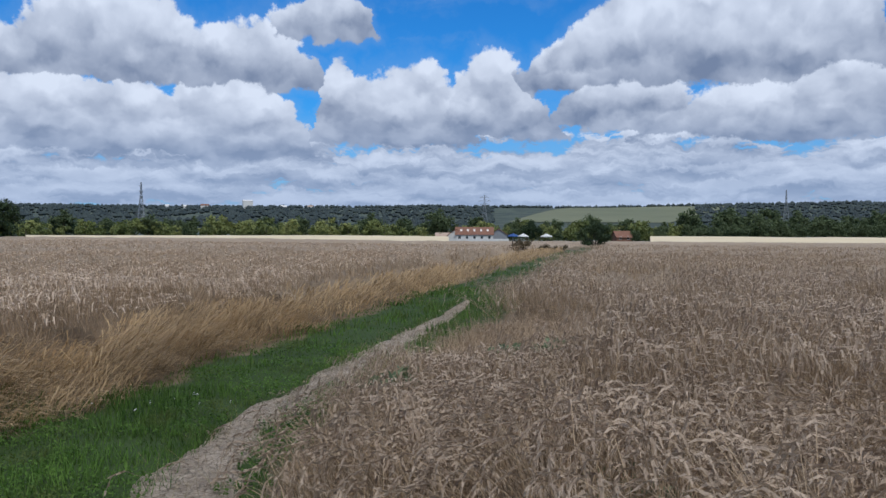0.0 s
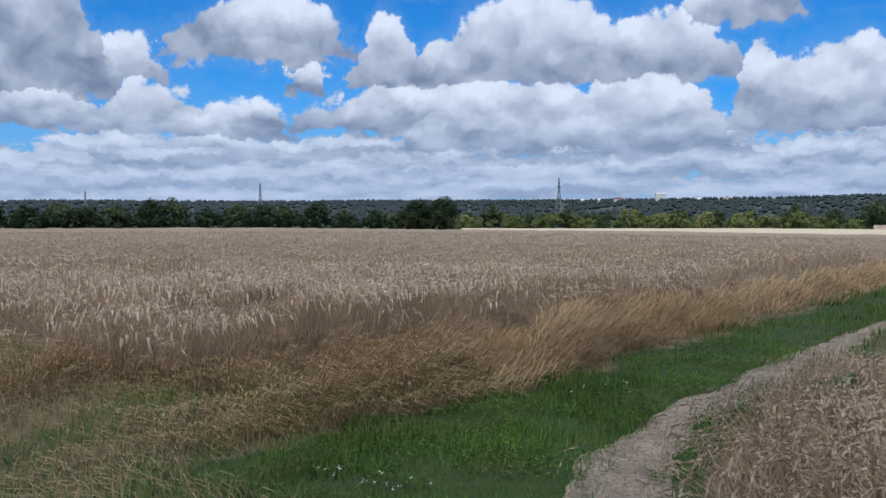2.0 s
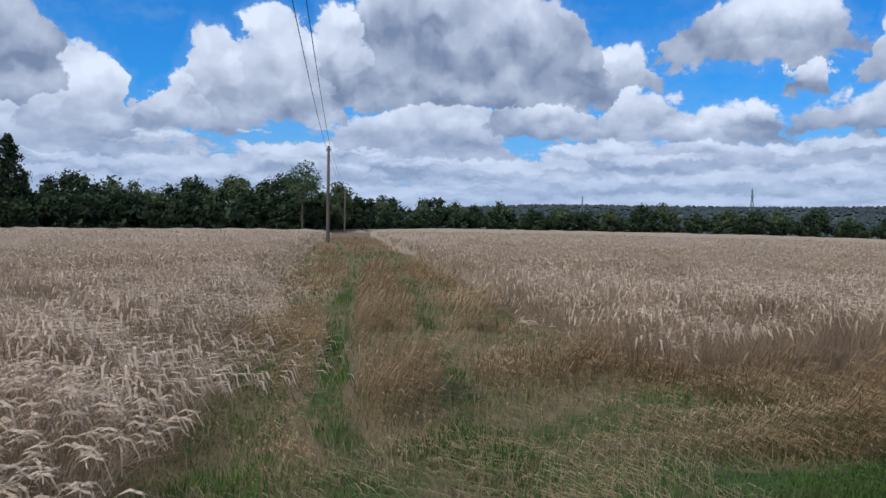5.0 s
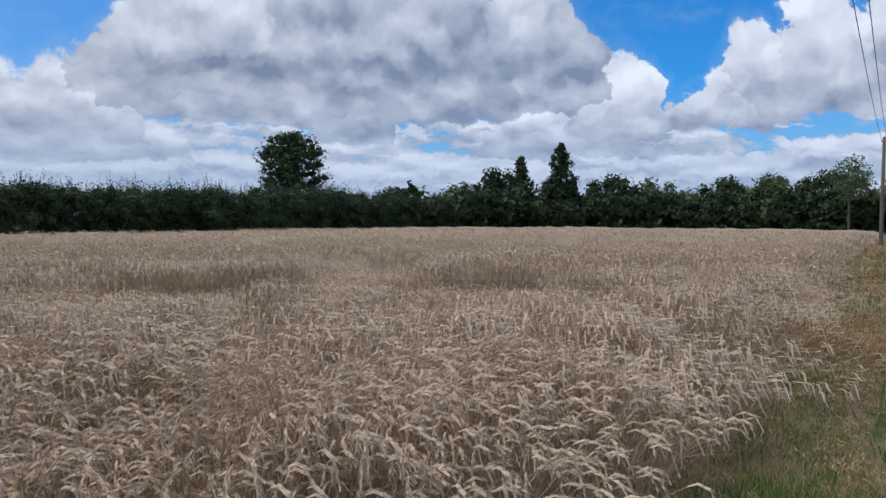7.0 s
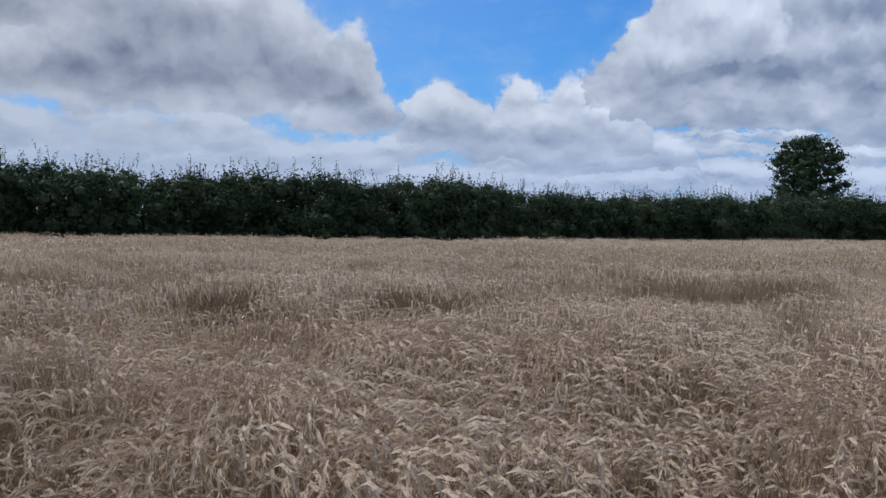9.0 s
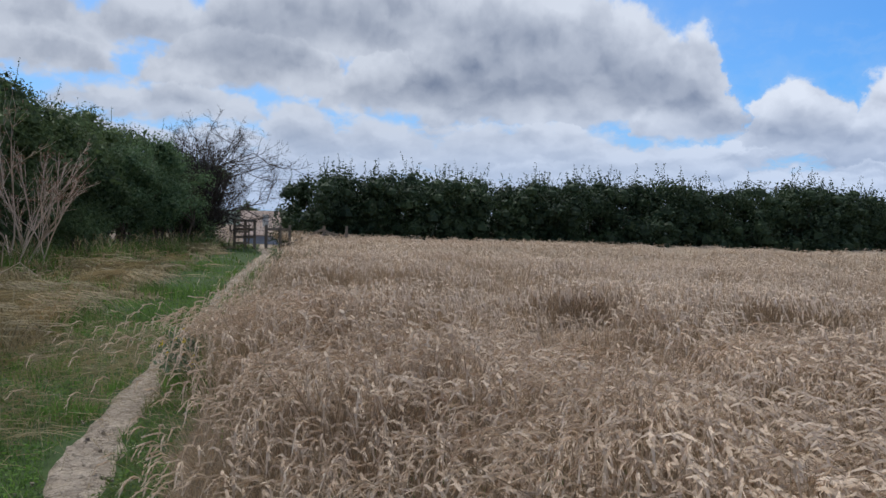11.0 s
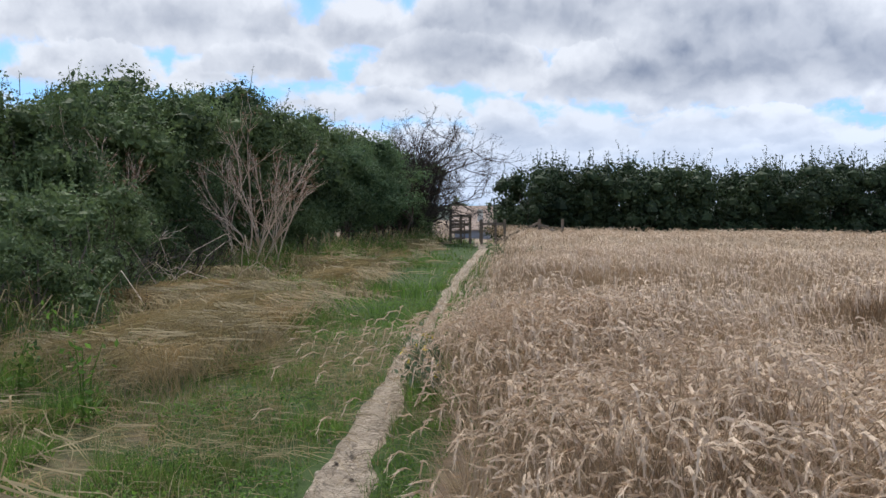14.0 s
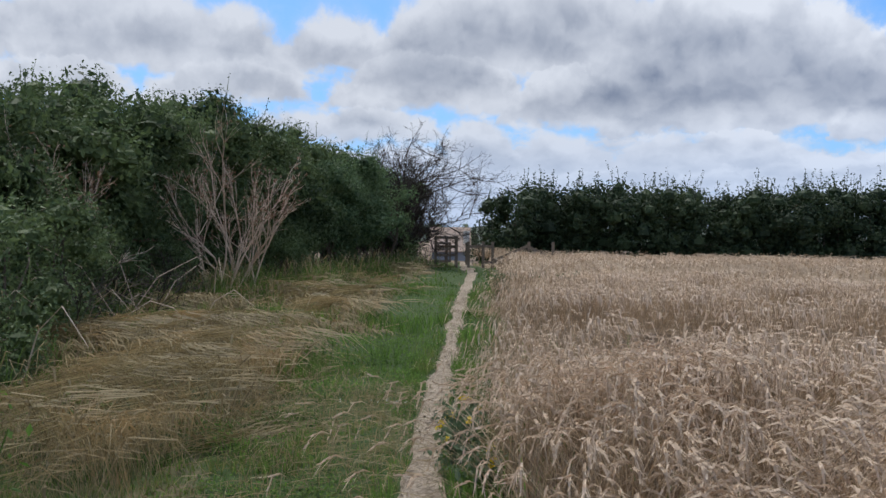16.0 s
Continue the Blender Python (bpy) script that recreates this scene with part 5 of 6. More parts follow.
for i, az in enumerate(np.arange(-34.0, 33.0, 1.1)):
    wood = az < -16
    plant_at(BROAD[i % 4], *polar(az + RNG.normal(0, 0.3), RNG.uniform(410, 520)), RNG.uniform(0.85, 1.15) * (1.95 if wood else 1.25), RNG.uniform(0, 360), 0.4, "green broadleaf tree in the valley wood", "tree", "valley trees")


def far_woods():
    """Woods on the hills, kilometres off: uncountable crowns in one mass."""
    chunks = []
    for i in range(8000):
        az = RNG.uniform(-36, 62)
        r = math.sqrt(RNG.uniform(620**2, 2750**2))
        field = -17 < az < -3.5
        if field and r < 2350:
            continue
        x, y = polar(az, r)
        if fbm(x * 0.0045, y * 0.0045, 141, 3) < 0.3:
            continue
        h = RNG.uniform(4, 8)
        v, q = lump(np.array([x, y, float(land(x, y)) + h * 0.45]), h, 0.75, 3, 5)
        chunks.append((v, q))
    return tagged(mesh_object("distant_wood", *join(chunks), HAZED), "dark woods on the far hills, blue haze put into the colour", "woodland", kind="stuff")


far_woods()
# the pale field on the far hillside
hx, hy, hf = polar_grid(1250, 2360, 1.05, 40, -15.5, -4.6)
turn = np.radians((np.hypot(hx, hy) - 1250) / 1110 * 4.5)
hx, hy = hx * np.cos(turn) + hy * np.sin(turn), hy * np.cos(turn) - hx * np.sin(turn)
HILLFIELD = surface("hill_pasture", (0.115, 0.135, 0.08), (0.22, 0.22, 0.13), 0.004, 0.95, 0.2, 0.05)
tagged(mesh_object("hill_field", np.stack([hx, hy, land(hx, hy) + 1.2], 1), hf, HILLFIELD, smooth_faces=True), "pale green pasture on the far hillside", "field", kind="structure")

# single bushes down the grassy path
DARK_BUSH = make_tree("round_bush", HEDGE, 4.3, 2.2, 0.1, 34, 4500, 0.11, "hedge", 0.1, 2, 0, 0.85, 3)
plant_at(DARK_BUSH, *polar(-10.6, 145), 1.0, 0, 0.05, "solitary very dark rounded bush on the path", "bush")
THORN = make_tree("thorn_bush", plant("brown_leaf", (0.06, 0.045, 0.025), (0.17, 0.13, 0.07), 0.2), 1.3, 1.1, 0.05, 10, 700, 0.09, "hedge", 0.04, 3, 20, 0.5, 5)
plant_at(THORN, *polar(-5.45, 80), 1.0, 0, 0.02, "low brown thorny bush among the dry grass", "bush")
for az, r, k in ((-7.0, 92, 0.6), (-7.7, 96, 0.45), (-8.4, 100, 0.5)):
    plant_at(THORN, *polar(az, r), k, az * 40, 0.02, "small brown bush among the dry grass", "bush")
OAK = BROAD_DARK[0]
for az, r, h in ((-6.2, 292, 8.6), (-5.0, 300, 5.6), (-9.6, 262, 5.0), (-13.2, 296, 5.0), (-3.9, 318, 5.0), (-8.0, 310, 4.6), (-10.8, 300, 6.0), (0.2, 300, 4.0), (-15.0, 308, 5.0)):
    plant_at(OAK if h > 8 else BROAD[int(r) % 4], *polar(az, r), h / 9.0, r * 7, 0.3, "green garden tree near the farmhouse", "tree", "farm trees")

# ---- thicket beside the footpath ----
CX, CY = 0.28, -3.8


def by_path(az, r):
    x, y = polar(az, r)
    return CX + x, CY + y


ASH = [make_tree("thicket_tree", THICKET, 6.0, 2.2, 0.3, 54, 12000, 0.05, "round", 0.11, 2, 36, 0.8, 8) for i in range(3)]
ELDER = [make_tree("thicket_shrub", THICKET, 2.6, 1.35, 0.05, 22, 5600, 0.04, "hedge", 0.045, 3, 24, 0.7, 6) for i in range(3)]
SALLOW = [make_tree("grey_green_shrub", WILLOW, 3.4, 1.5, 0.1, 26, 8000, 0.04, "round", 0.05, 3, 26, 0.66, 6) for i in range(2)]
# azimuth, distance, height of the top above the eye in degrees
for i, (az, r, top) in enumerate([(200.5, 13.5, 9.6), (197.0, 14.5, 9.2), (194.3, 16, 9.2), (191.8, 17.5, 9.9), (189.2, 19, 10.3), (187.3, 20.5, 9.0), (184.4, 22.5, 9.6), (181.9, 23.5, 9.1), (179.6, 25, 7.8), (177.6, 27.5, 7.2), (175.6, 30, 6.0), (173.6, 34, 5.2), (186.0, 25.5, 7.0), (170.6, 35.5, 4.4)]):
    x, y = by_path(az, r)
    plant_at(ASH[i % 3], x, y, (1.57 + r * math.tan(radians(top)) - float(land(x, y))) / 5.65, i * 77, 0.1, "dense dark green tree in the thicket", "tree", "thicket")
for i, (az, r, h) in enumerate([(199.0, 13.5, 2.7), (195.5, 14.0, 2.1), (191.8, 16.0, 2.2), (193.0, 16.5, 3.4), (189.2, 18.5, 2.6), (184.0, 22.0, 2.8), (178.5, 24.0, 2.2), (176.0, 25.5, 2.4), (186.4, 20.5, 2.4), (172.6, 33.5, 3.4), (172.0, 30.5, 2.6), (204, 12.5, 2.4), (181.0, 23.0, 2.0), (171.4, 35.0, 2.8), (197.2, 10.2, 1.9), (194.6, 12.0, 2.0), (199.5, 8.8, 1.5), (192.6, 13.6, 1.6), (187.0, 17.5, 1.7), (178.6, 22.5, 1.5)]):
    plant_at(ELDER[i % 3], *by_path(az, r), h / 2.6, i * 61, 0.05, "leafy green shrub at the front of the thicket", "shrub", "thicket")
for i, (az, r, h) in enumerate([(188.0, 19.5, 3.5), (175.6, 26.5, 3.8), (173.6, 28.0, 4.3), (172.2, 30.0, 4.0), (178.0, 26.0, 3.6)]):
    plant_at(SALLOW[i % 2], *by_path(az, r), h / 3.4, i * 83, 0.05, "grey-green willowy shrub in the thicket", "shrub", "thicket")


def bare_branches(start, way, length, thick, depth, spread, chunks, sides=5):
    """Leafless limbs that fork again and again."""
    n = 4 if depth > 2 else 2
    p, d, pts = np.array(start, float), np.array(way, float), [np.array(start, float)]
    for i in range(n):
        d = d + RNG.normal(0, 0.16, 3) + np.array([0, 0, 0.05])
        d /= np.linalg.norm(d)
        p = p + d * length / n
        pts.append(p)
    chunks.append(tube(pts, np.linspace(thick, thick * 0.5, n + 1), sides))
    if depth > 0:
        for i in range(5 if thick > 0.05 else 4):
            k = RNG.integers(1, n + 1)
            nd = d + RNG.normal(0, spread, 3)
            bare_branches(pts[k], nd / np.linalg.norm(nd), length * RNG.uniform(0.45, 0.7), max(thick * 0.55, 0.005 if thick < 0.03 else 0.019), depth - 1, spread, chunks, 4 if depth > 2 else 3)


def bare_tree(name, x, y, height, stems, thick, depth, spread, mat, label, category, lean=0.3, leafy=0):
    ob = new(name)
    for s in range(stems):
        a = s / stems * 2 * math.pi + RNG.uniform(0, 1)
        chunks = []
        bare_branches((0.25 * math.cos(a) * (stems > 1), 0.25 * math.sin(a) * (stems > 1), -0.1), (lean * math.cos(a), lean * math.sin(a), 1), height * 0.5, thick, depth, spread, chunks)
        v, q = join(chunks)
        mesh_object("stem", v, q, mat, ob)
        if leafy:
            high = v[v[:, 2] > height * 0.42]
            tips = high[RNG.integers(len(high), size=leafy)] + RNG.normal(0, 0.04, (leafy, 3))
            mesh_object("dry_leaves", *leaf_quads(tips, RNG.normal(0, 1, tips.shape), 0.035), DEADLEAF, ob, "withered brown leaves")["kind"] = "stuff"
    ob.matrix_basis = pose(x, y, float(land(x, y)))
    return tagged(ob, label, category)


bare_tree("dead_tree", *by_path(170.4, 33.0), 6.5, 11, 0.055, 5, 0.85, GREYTWIG, "leafless grey twiggy tree above the thicket", "tree", 0.2)
bare_tree("dead_shrub", *by_path(182.4, 18.6), 3.9, 7, 0.028, 3, 0.24, DEADWOOD, "dead pale brown shrub with bare upright stems", "shrub", 0.2, 170)
bare_tree("dead_shrub", *by_path(180.6, 19.2), 3.0, 4, 0.024, 3, 0.24, DEADWOOD, "smaller dead brown shrub with bare stems", "shrub", 0.1, 110)
bare_tree("dead_shrub", *by_path(193.2, 15.2), 3.3, 5, 0.03, 4, 0.3, DEADWOOD, "dead brown branches among green shrubs", "shrub", 0.25, 260)
bare_tree("bramble", *by_path(188.5, 14.5), 1.7, 6, 0.012, 3, 0.5, GREYTWIG, "tangle of dry bramble stems on the verge", "bramble", 0.9)
bare_tree("bramble", *by_path(193.5, 11.0), 1.6, 6, 0.012, 3, 0.5, GREYTWIG, "tangle of dry bramble stems on the verge", "bramble", 0.9)


def stalk_pile(az, r, n, long, label):
    """Bleached stalks that lean and arch over the verge."""
    x, y = by_path(az, r)
    ob = new("dry_stalks")
    for i in range(n):
        a = RNG.uniform(0, 2 * np.pi)
        b, d = np.array([RNG.normal(0, 0.7), RNG.normal(0, 0.5), -0.03]), np.array([math.cos(a), math.sin(a), 0])
        k = long * RNG.uniform(0.5, 1.1)
        rise = RNG.uniform(0.25, 0.8)
        p = [b, b + d * k * 0.3 + (0, 0, k * rise * 0.6), b + d * k * 0.65 + (0, 0, k * rise * 0.85), b + d * k + (0, 0, k * rise * 0.55)]
        mesh_object("stalk", *tube(p, [0.009, 0.008, 0.006, 0.003], 4), DEADWOOD, ob)
    ob.matrix_basis = pose(x, y, float(land(x, y)))
    return tagged(ob, label, "stalks", "dry stalks on the verge")


for az, r, n, long in ((186.5, 15.5, 9, 1.6), (189.5, 14.0, 10, 1.9), (193.0, 11.5, 9, 1.4), (185.0, 17.0, 7, 1.5), (196.0, 9.5, 8, 1.2)):
    stalk_pile(az, r, n, long, "bleached dry stalks arching out of the verge")


def weed(name, x, y, height, stems, mat, label, flowers=0, petal=PETAL, size=0.035):
    """A leafy herb with stalks, leaves and, on some, flower heads."""
    ob = new(name)
    lv, fl = [], []
    for s in range(stems):
        a = RNG.uniform(0, 2 * np.pi)
        lean = RNG.uniform(0.1, 0.55)
        h = height * RNG.uniform(0.6, 1.0)
        p = [np.array([0.03 * math.cos(a), 0.03 * math.sin(a), -0.03]), np.array([lean * h * 0.4 * math.cos(a), lean * h * 0.4 * math.sin(a), h * 0.6]), np.array([lean * h * math.cos(a), lean * h * math.sin(a), h])]
        mesh_object("stem", *tube(p, [0.006, 0.005, 0.003], 4), mat, ob)
        t = RNG.uniform(0.1, 1, 26)[:, None]
        c = p[0] + (p[2] - p[0]) * t + RNG.normal(0, 0.05, (26, 3))
        lv.append(leaf_quads(c, RNG.normal(0, 1, (26, 3)) + (0, 0, 0.8), size))
        if s < flowers:
            d = RNG.normal(0, 0.012, (14, 3))
            fl.append(leaf_quads(p[2] + d + (0, 0, 0.012), d * 20 + (0, 0, 0.6), 0.016))
    mesh_object("leaves", *join(lv), mat, ob)["kind"] = "stuff"
    for q in fl:
        mesh_object("flower", *q, petal, ob)
    ob.matrix_basis = pose(x, y, float(land(x, y)))
    return tagged(ob, label, "weed")


for x, y, h, f in ((-0.98, -8.8, 0.32, 4), (-1.08, -9.25, 0.4, 3), (-1.0, -8.4, 0.28, 3), (-1.25, -9.7, 0.34, 1)):
    weed("flowering_weed", x, y, h, 9, WEED, "bushy green weed with small yellow flowers by the path", f)
for x, y in ((-5.4, -21.6), (-6.0, -22.0), (-6.6, -21.8), (-5.0, -21.2), (-7.2, -22.4)):
    weed("leafy_weed", x, y, 0.6, 12, WEED, "patch of dark green leafy weed in the crop", size=0.08)
for x, y in ((0.7, 8.6), (1.05, 8.8), (1.4, 8.7), (-0.55, 6.9), (-0.35, 7.1), (0.95, 4.3), (1.05, 4.0), (-9.9, -2.6)):
    weed("leafy_weed", x, y, 0.3, 11, WEED, "low green weed among beaten-down wheat", size=0.05)
for x, y, h in ((1.55, -8.0, 0.75), (2.2, -10.2, 0.7), (2.3, -9.0, 0.6)):
    weed("dock_weed", x, y, h, 3, GREEN, "tall thin weed on the grass verge", size=0.03)


def grass_tuft(x, y, height, n, spread):
    """A dense dark tuft of withered grass."""
    ob = new("grass_tuft")
    a, r = RNG.uniform(0, 2 * np.pi, n), spread * np.sqrt(RNG.random(n))
    gx, gy = x + np.cos(a) * r, y + np.sin(a) * r
    v, f = blades(gx, gy, RNG.uniform(0.6, 1.1, n) * height, 0.005, 0.25)
    base = np.array([x, y, float(land(x, y))])
    mesh_object("grass", v - base, f, BROWNGRASS, ob)["kind"] = "stuff"
    ob.matrix_basis = pose(*base)
    return tagged(ob, "dark brown withered grass tuft at the crop corner", "grass", "brown tufts")


for x, y, h in ((-7.5, 5.35, 0.36), (-7.2, 5.3, 0.5), (-6.8, 5.5, 0.42), (-6.35, 5.55, 0.34), (-6.0, 5.8, 0.28)):
    grass_tuft(x, y, h, 260, 0.24)


def daisies(x, y, n, spread):
    ob = new("daisy_patch")
    px, py = x + RNG.normal(0, spread, n), y + RNG.normal(0, spread * 0.6, n)
    for i in range(n):
        c = np.array([px[i], py[i], float(land(px[i], py[i])) + 0.09])
        d = RNG.normal(0, 0.006, (6, 3))
        mesh_object("flower", *leaf_quads(c + d, d * 10 + (0, 0, 1), 0.0065), WHITE_PETAL, ob)
    return tagged(ob, "small white flowers in the green grass", "flowers")


daisies(-2.75, 3.75, 16, 0.16)
daisies(-2.3, 7.0, 8, 0.4)
daisies(-0.75, -10.6, 8, 0.2)

# ---- poles and cables ----
def telegraph_pole(x, y, height, label):
    ob = new("telegraph_pole")
    z = float(land(x, y))
    mesh_object("shaft", *tube([(0, 0, -0.3), (0, 0, height * 0.5), (0, 0, height - 0.02), (0, 0, height)], [0.155, 0.135, 0.11, 0.02], 12), POLEWOOD, ob, smooth_faces=True)
    mesh_object("bracket", *join([bar((-0.28, 0, height - 0.35), (0.28, 0, height - 0.35), 0.06, 0.09)]), STEEL, ob)
    for s in (-0.24, 0.24):
        mesh_object("insulator", *tube([(s, 0, height - 0.31), (s, 0, height - 0.22), (s, 0, height - 0.16)], [0.03, 0.05, 0.02], 8), WHITEWALL, ob)
    for k in range(3):
        mesh_object("step_bolt", *bar((0, 0.1, 2.6 + k * 0.5), (0.0, 0.27, 2.6 + k * 0.5), 0.025), STEEL, ob)
    ob.matrix_basis = pose(x, y, z, 0, 0, 22)
    tagged(ob, label, "pole", "telegraph poles")
    return np.array([x, y, z + height])


def cable(a, b, sag, radius=0.012):
    t = np.linspace(0, 1, 24)[:, None]
    p = a + (b - a) * t - np.array([0, 0, 1.0]) * (4 * sag * t * (1 - t))
    return tagged(mesh_object("overhead_cable", *tube(p, np.full(24, radius), 4), WIRE), "thin black overhead cable between poles", "cable", "overhead cables")


POLES = [telegraph_pole(7.5, -4.5, 7.6, "weathered wooden telegraph pole by the junction"), telegraph_pole(*polar(69.75, 68), 7.9, "weathered wooden telegraph pole beside the grassy track"), telegraph_pole(*polar(68.4, 140), 8.0, "far wooden telegraph pole on the track")]
for a, b in zip(POLES, POLES[1:]):
    for s in (-0.24, 0.24):
        o = np.array([s * math.cos(radians(22)), s * math.sin(radians(22)), -0.2])
        cable(a + o, b + o, 0.7)
BACK = [telegraph_pole(*polar(a, r), 6.9, "telegraph pole behind the hedge") for a, r in ((171.5, 105), (151, 112), (133.2, 100), (118, 150))]
for a, b in zip(BACK, BACK[1:]):
    for s in (0.0, 0.5):
        cable(a - (0, 0, 0.2 + s), b - (0, 0, 0.2 + s), 0.5, 0.02)


def pylon(az, r, top, wide, turn):
    """A lattice tower: four tapering legs, bracing and three pairs of arms."""
    x, y = polar(az, r)
    z = float(land(x, y)) - 0.5
    h = EYE + r * math.tan(radians(top)) - z
    ob = new("pylon")
    t = 0.42 * h / 45
    half = lambda f: wide * (0.5 - 0.41 * min(f / 0.72, 1.0)) if f < 0.72 else wide * 0.09 * (1.25 - f) / 0.53
    corners = [(1, 1), (-1, 1), (-1, -1), (1, -1)]
    levels = [0, 0.2, 0.36, 0.5, 0.62, 0.72, 0.82, 0.92, 1.0]
    at = lambda c, f: np.array([c[0] * half(f), c[1] * half(f), f * h])
    for c in corners:
        mesh_object("leg", *join([bar(at(c, a), at(c, b), t) for a, b in zip(levels, levels[1:])]), STEEL, ob)
    for k in range(4):
        a, b = corners[k], corners[(k + 1) % 4]
        mesh_object("bracing", *join([bar(at(p, f), at(q, g), t * 0.6) for f, g in zip(levels[:-1], levels[1:]) for p, q in ((a, b), (b, a))]), STEEL, ob)
    for f, w in ((0.70, 0.15), (0.81, 0.17), (0.92, 0.13)):
        for s in (-1, 1):
            end = np.array([s * w * h, 0, f * h])
            mesh_object("crossarm", *join([bar((0, 0, f * h + 0.05 * h), end, t * 0.7), bar((0, 0, f * h), end, t * 0.8), bar(end, end - (0, 0, 0.03 * h), t * 0.6)]), STEEL, ob)
    ob.matrix_basis = pose(x, y, z, 0, 0, turn)
    return tagged(ob, "grey steel lattice power pylon in the distance", "pylon", "pylons")


for az, r, top, turn in ((20.2, 900, 2.62, 100), (-22.7, 950, 2.24, 70), (-2.9, 1000, 2.0, 0), (40.8, 990, 2.29, 120), (51.8, 1250, 1.74, 130)):
    pylon(az, r, top, 8.5, turn)


# ---- farm buildings ----
def gabled(name, az, r, length, depth, eaves, ridge, turn, wall, roof, label, windows=0, skylights=0, sink=0.2):
    ob = new(name)
    L, D = length / 2, depth / 2
    v = [(-L, -D, -sink), (L, -D, -sink), (L, D, -sink), (-L, D, -sink), (-L, -D, eaves), (L, -D, eaves), (L, D, eaves), (-L, D, eaves), (-L, 0, ridge - 0.1), (L, 0, ridge - 0.1)]
    me = bpy.data.meshes.new("wall")
    me.from_pydata(v, [], [(0, 1, 5, 4), (1, 2, 6, 9, 5), (2, 3, 7, 6), (3, 0, 4, 8, 7)])
    me.materials.append(wall)
    new("wall", me).parent = ob
    o, t = 0.35, 0.12
    drop = (ridge - eaves) / D
    for s in (-1, 1):
        e = [(x, s * y, z) for x, y, z in ((-L - o, D + o, eaves - o * drop), (L + o, D + o, eaves - o * drop), (L + o, 0, ridge), (-L - o, 0, ridge))]
        vv = np.array(e + [(x, y, z + t) for x, y, z in e])
        mesh_object("roof", vv, np.array([(0, 1, 2, 3), (4, 7, 6, 5), (0, 4, 5, 1), (1, 5, 6, 2), (2, 6, 7, 3), (3, 7, 4, 0)]), roof, ob)
    for i in range(windows):
        x = -L + (i + 0.5) * length / windows
        w = mesh_object("window", *box(x - 0.5, -D - 0.06, 1.0, x + 0.5, -D + 0.05, 2.1), WHITEWALL, ob, "white-framed window")
        mesh_object("pane", *box(x - 0.42, -D - 0.09, 1.08, x + 0.42, -D - 0.03, 2.02), DARKGLASS, w)
    for i in range(skylights):
        x = -L + (i + 0.8) * length / (skylights + 0.6)
        y, z = -D * 0.5, eaves + (ridge - eaves) * 0.5 + t
        mesh_object("skylight", *bar((x, y - 0.45, z - 0.45 * drop + 0.06), (x, y + 0.45, z + 0.45 * drop + 0.06), 0.7, 0.1), WHITEWALL, ob, "pale roof window")
    x, y = polar(az, r)
    ob.matrix_basis = pose(x, y, float(land(x, y)), 0, 0, turn)
    return tagged(ob, label, "building")


gabled("farmhouse", -2.2, 290, 13.0, 7.0, 2.6, 5.0, -2, WHITEWALL, REDTILE, "white farmhouse with a long red-tiled roof", 5, 5)
gabled("farmhouse_wing", -1.0, 291, 5.0, 6.0, 2.3, 4.4, 80, WHITEWALL, REDTILE, "white gabled wing of the farmhouse with red roof", 2, 0)
gabled("barn", -3.9, 296, 6.0, 6.0, 2.6, 4.6, 85, GREYWALL, REDTILE, "grey gabled barn beside the farmhouse", 2, 0)
gabled("outbuilding", 0.0, 300, 5.0, 4.0, 2.0, 3.2, 0, REDTILE, TANROOF, "small brick outbuilding by the stubble field", 1, 0)
gabled("cottage", -12.3, 296, 5.6, 5.0, 1.9, 3.9, 10, REDTILE, REDTILE, "low brick cottage with red-tiled roof among trees", 2, 0)
gabled("hill_house", 13.4, 2300, 26.0, 18.0, 20.0, 23.0, 20, WHITEWALL, WHITEWALL, "large white building on the far hill", 6, 0)
for az, r, w, h, m in ((11.0, 2280, 16, 5, WHITEWALL), (16.2, 2320, 22, 7, REDTILE), (17.4, 2250, 12, 5, WHITEWALL), (9.2, 2280, 14, 5, TANROOF), (18.6, 2280, 10, 5, WHITEWALL)):
    gabled("hill_house", az, r, w, 10.0, h, h + 4.0, 15, WHITEWALL, m, "small distant house on the wooded hill", 3, 0)
gabled("shed", 167.4, 100.6, 4.2, 5.0, 1.3, 3.7, -12.6, GREYWALL, TANROOF, "low shed with a tan roof beyond the gate", 1, 0)


def low_wall(az0, az1, r, height):
    a, b = polar(az0, r), polar(az1, r)
    za, zb = float(land(*a)), float(land(*b))
    return tagged(mesh_object("garden_wall", *bar((*a, za + height / 2), (*b, zb + height / 2), 0.3, height), WHITEWALL), "low white garden wall in front of the farm", "wall")


low_wall(0.3, -4.6, 282, 1.0)


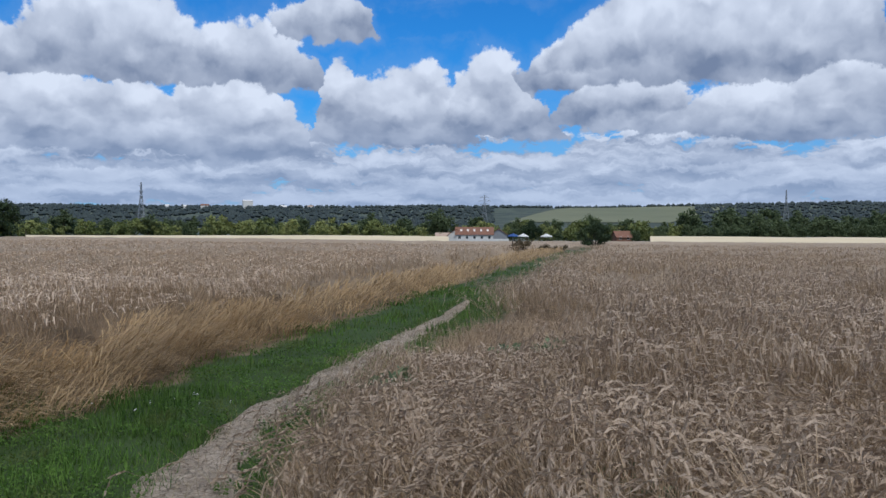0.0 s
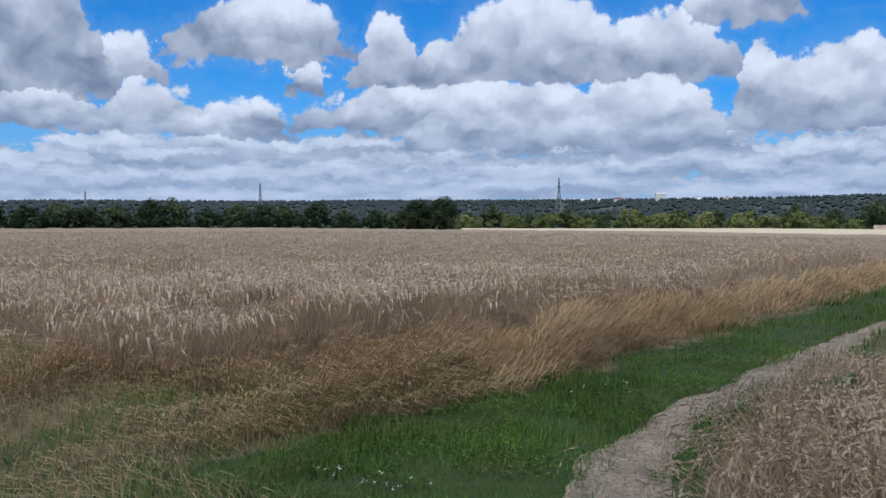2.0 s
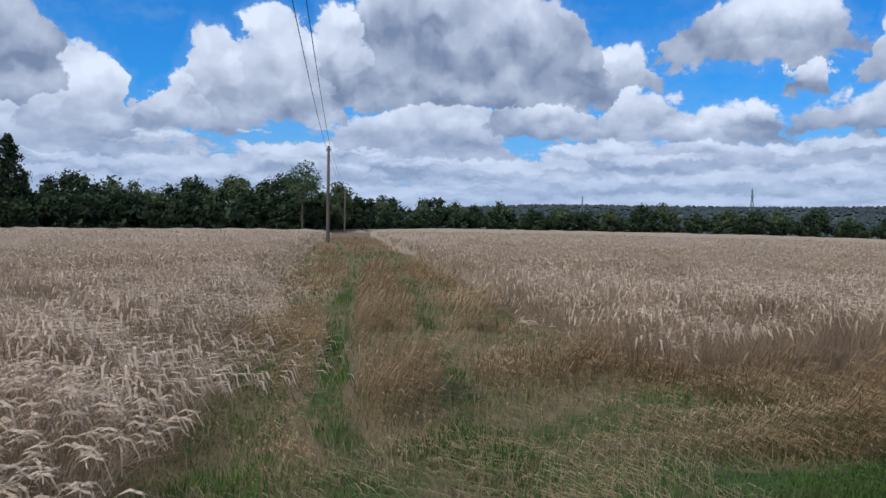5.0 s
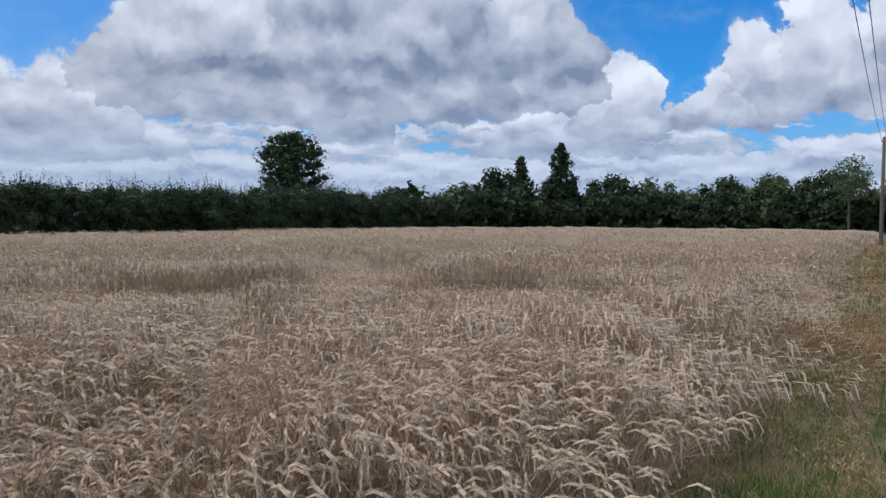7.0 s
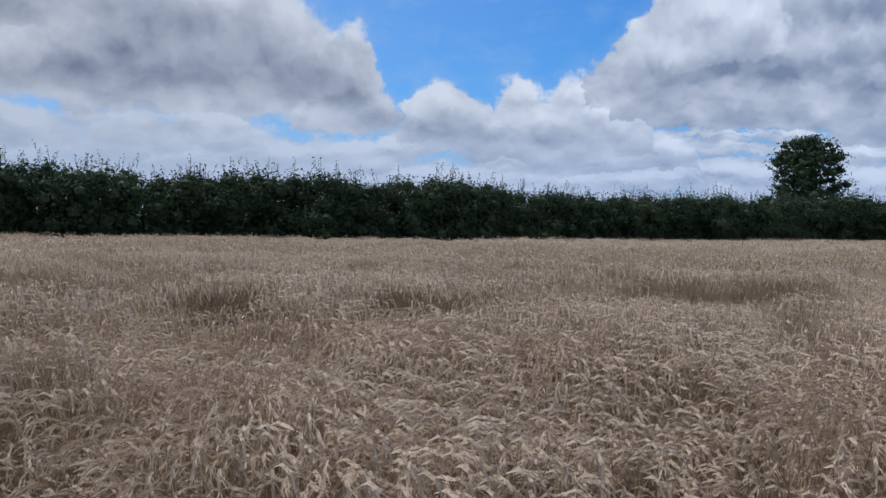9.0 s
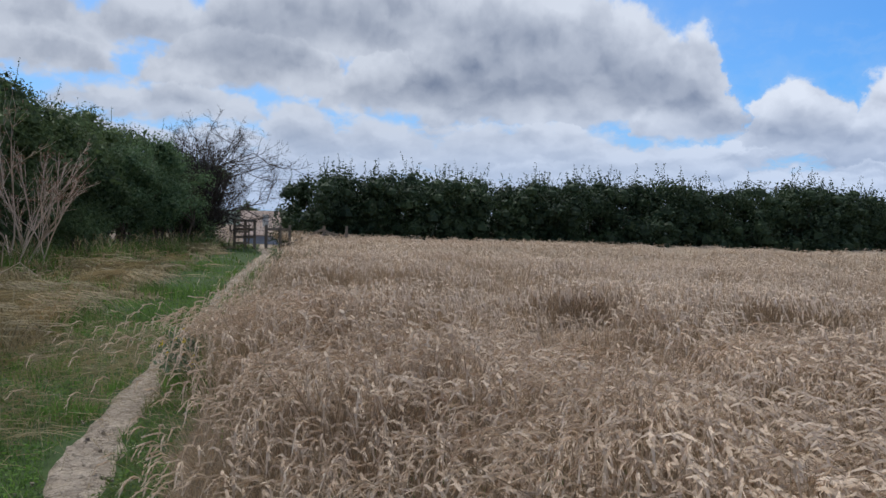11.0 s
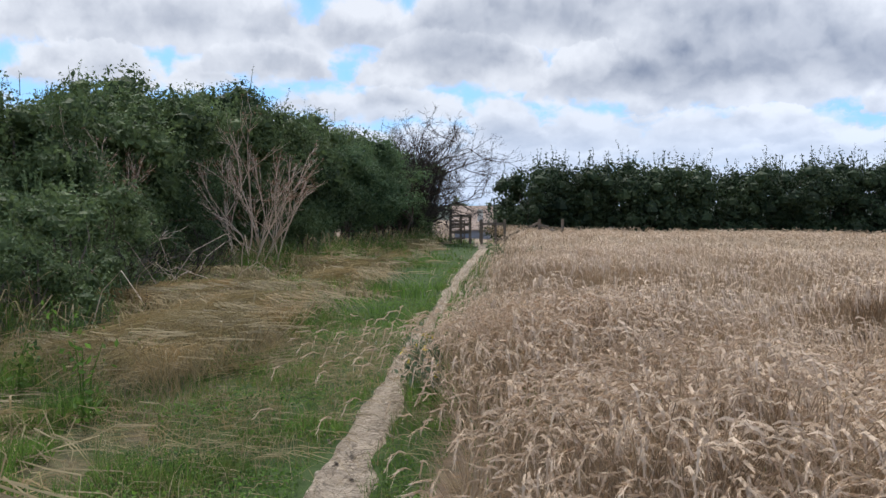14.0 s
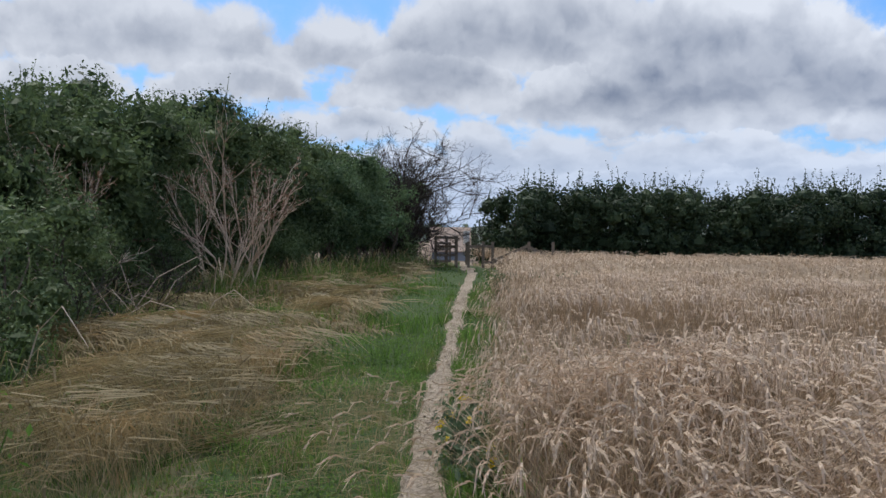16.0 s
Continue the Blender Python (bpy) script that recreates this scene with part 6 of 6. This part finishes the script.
def gazebo(az, r, cloth, label):
    ob = new("gazebo")
    for s, t in ((-1, -1), (1, -1), (1, 1), (-1, 1)):
        mesh_object("leg", *bar((s * 1.4, t * 1.4, 0), (s * 1.4, t * 1.4, 2.0), 0.06), STEEL, ob)
    v = [(-1.5, -1.5, 2.0), (1.5, -1.5, 2.0), (1.5, 1.5, 2.0), (-1.5, 1.5, 2.0), (-0.05, -0.05, 2.9), (0.05, -0.05, 2.9), (0.05, 0.05, 2.9), (-0.05, 0.05, 2.9), (-1.5, -1.5, 1.75), (1.5, -1.5, 1.75), (1.5, 1.5, 1.75), (-1.5, 1.5, 1.75)]
    mesh_object("canopy", np.array(v), np.array([(0, 1, 5, 4), (1, 2, 6, 5), (2, 3, 7, 6), (3, 0, 4, 7), (4, 5, 6, 7), (8, 9, 1, 0), (9, 10, 2, 1), (10, 11, 3, 2), (11, 8, 0, 3)]), cloth, ob)
    x, y = polar(az, r)
    ob.matrix_basis = pose(x, y, float(land(x, y)), 0, 0, az * 30)
    return tagged(ob, label, "gazebo", "farm gazebos")


gazebo(-4.9, 284, BLUECLOTH, "blue cloth gazebo on the farm lawn")
gazebo(-5.6, 282, WHITEWALL, "white cloth gazebo on the farm lawn")
gazebo(-7.2, 284, WHITEWALL, "white cloth gazebo on the farm lawn")


# ---- gate and fences ----
def fence_posts(ob, pts, height, w=0.11):
    for x, y in pts:
        mesh_object("post", *bar((x, y, -0.2), (x, y, height), w), FENCEWOOD, ob)


def build_gate():
    ob = new("kissing_gate")
    fence_posts(ob, [(-0.75, 0), (-0.35, -0.55), (0.1, 0), (0.1, -0.7), (-0.75, -0.75)], 1.25)
    for a, b in (((-0.75, 0), (-0.75, -0.75)), ((-0.75, -0.75), (0.1, -0.7)), ((-0.75, 0), (0.1, 0))):
        for z in (0.45, 0.8, 1.18):
            if a[1] == 0 and b[1] == 0 and z < 1.1:
                continue
            mesh_object("rail", *bar((*a, z), (*b, z), 0.04, 0.1), FENCEWOOD, ob)
    leaf = mesh_object("gate_leaf", *join([bar((0.1, -0.06, z), (-0.5, -0.5, z), 0.04, 0.09) for z in (0.2, 0.45, 0.7, 0.95)] + [bar((-0.5, -0.5, 0.15), (-0.5, -0.5, 1.0), 0.07)]), FENCEWOOD, ob, "swinging wooden gate leaf")
    ob.matrix_basis = pose(-6.95, -36.6, float(land(-6.95, -36.6)), 0, 0, -12)
    tagged(ob, "weathered wooden kissing gate at the path's end", "gate")
    fence = new("wooden_fence")
    fence_posts(fence, [(0.9, -0.1), (1.5, -0.1), (1.9, 0.0), (3.4, 0.1), (4.4, 0.1)], 1.1)
    for a, b, z, z2 in (((1.5, -0.1), (3.4, 0.1), 0.25, 0.25), ((1.9, 0.0), (3.4, 0.1), 0.3, 0.95), ((3.4, 0.1), (4.4, 0.1), 0.9, 0.4), ((0.9, -0.1), (1.9, 0.0), 0.9, 0.9)):
        mesh_object("rail", *bar((*a, z), (*b, z2), 0.05, 0.11), FENCEWOOD, fence)
    fence.matrix_basis = pose(-7.3, -36.6, float(land(-8.5, -36.6)), 0, 0, 180 - 12)
    tagged(fence, "broken weathered post and rail fence beside the gate", "fence")
    sign = new("notice_board")
    mesh_object("post", *bar((0, 0, 0), (0, 0, 1.0), 0.08), FENCEWOOD, sign)
    mesh_object("panel", *box(-0.13, -0.03, 0.95, 0.13, 0.03, 1.5), WHITEWALL, sign, "blank white panel")
    sign.matrix_basis = pose(-8.6, -38.4, float(land(-8.6, -38.4)), 0, 0, -12)
    tagged(sign, "small white notice board by the gate", "sign")
    rail = new("rail_fence")
    a, b = by_path(196.5, 15.0), by_path(183.5, 19.2)
    za = float(land(*a))
    mesh_object("rail", *tube([(*a, za + 1.22), ((a[0] + b[0]) / 2, (a[1] + b[1]) / 2, za + 1.2), (*b, za + 1.24)], [0.035, 0.035, 0.035], 8), RUST, rail)
    for f in (0.02, 0.5, 0.98):
        p = (a[0] + (b[0] - a[0]) * f, a[1] + (b[1] - a[1]) * f)
        mesh_object("post", *tube([(*p, za - 0.2), (*p, za + 0.6), (*p, za + 1.3)], [0.05, 0.05, 0.045], 8), RUST, rail)
    tagged(rail, "old rusty pipe rail fence in the thicket", "fence")


build_gate()
FAR_TREES = [(166.0, 138, 5.2), (168.2, 170, 6.6), (164.0, 142, 5.0), (170.5, 148, 5.4), (161.5, 150, 5.0)]
for az, r, h in FAR_TREES:
    plant_at(BROAD[int(r) % 4], *polar(az, r), h / 9.0, r * 11, 0.3, "dark tree seen over the gate", "tree", "trees beyond the gate")
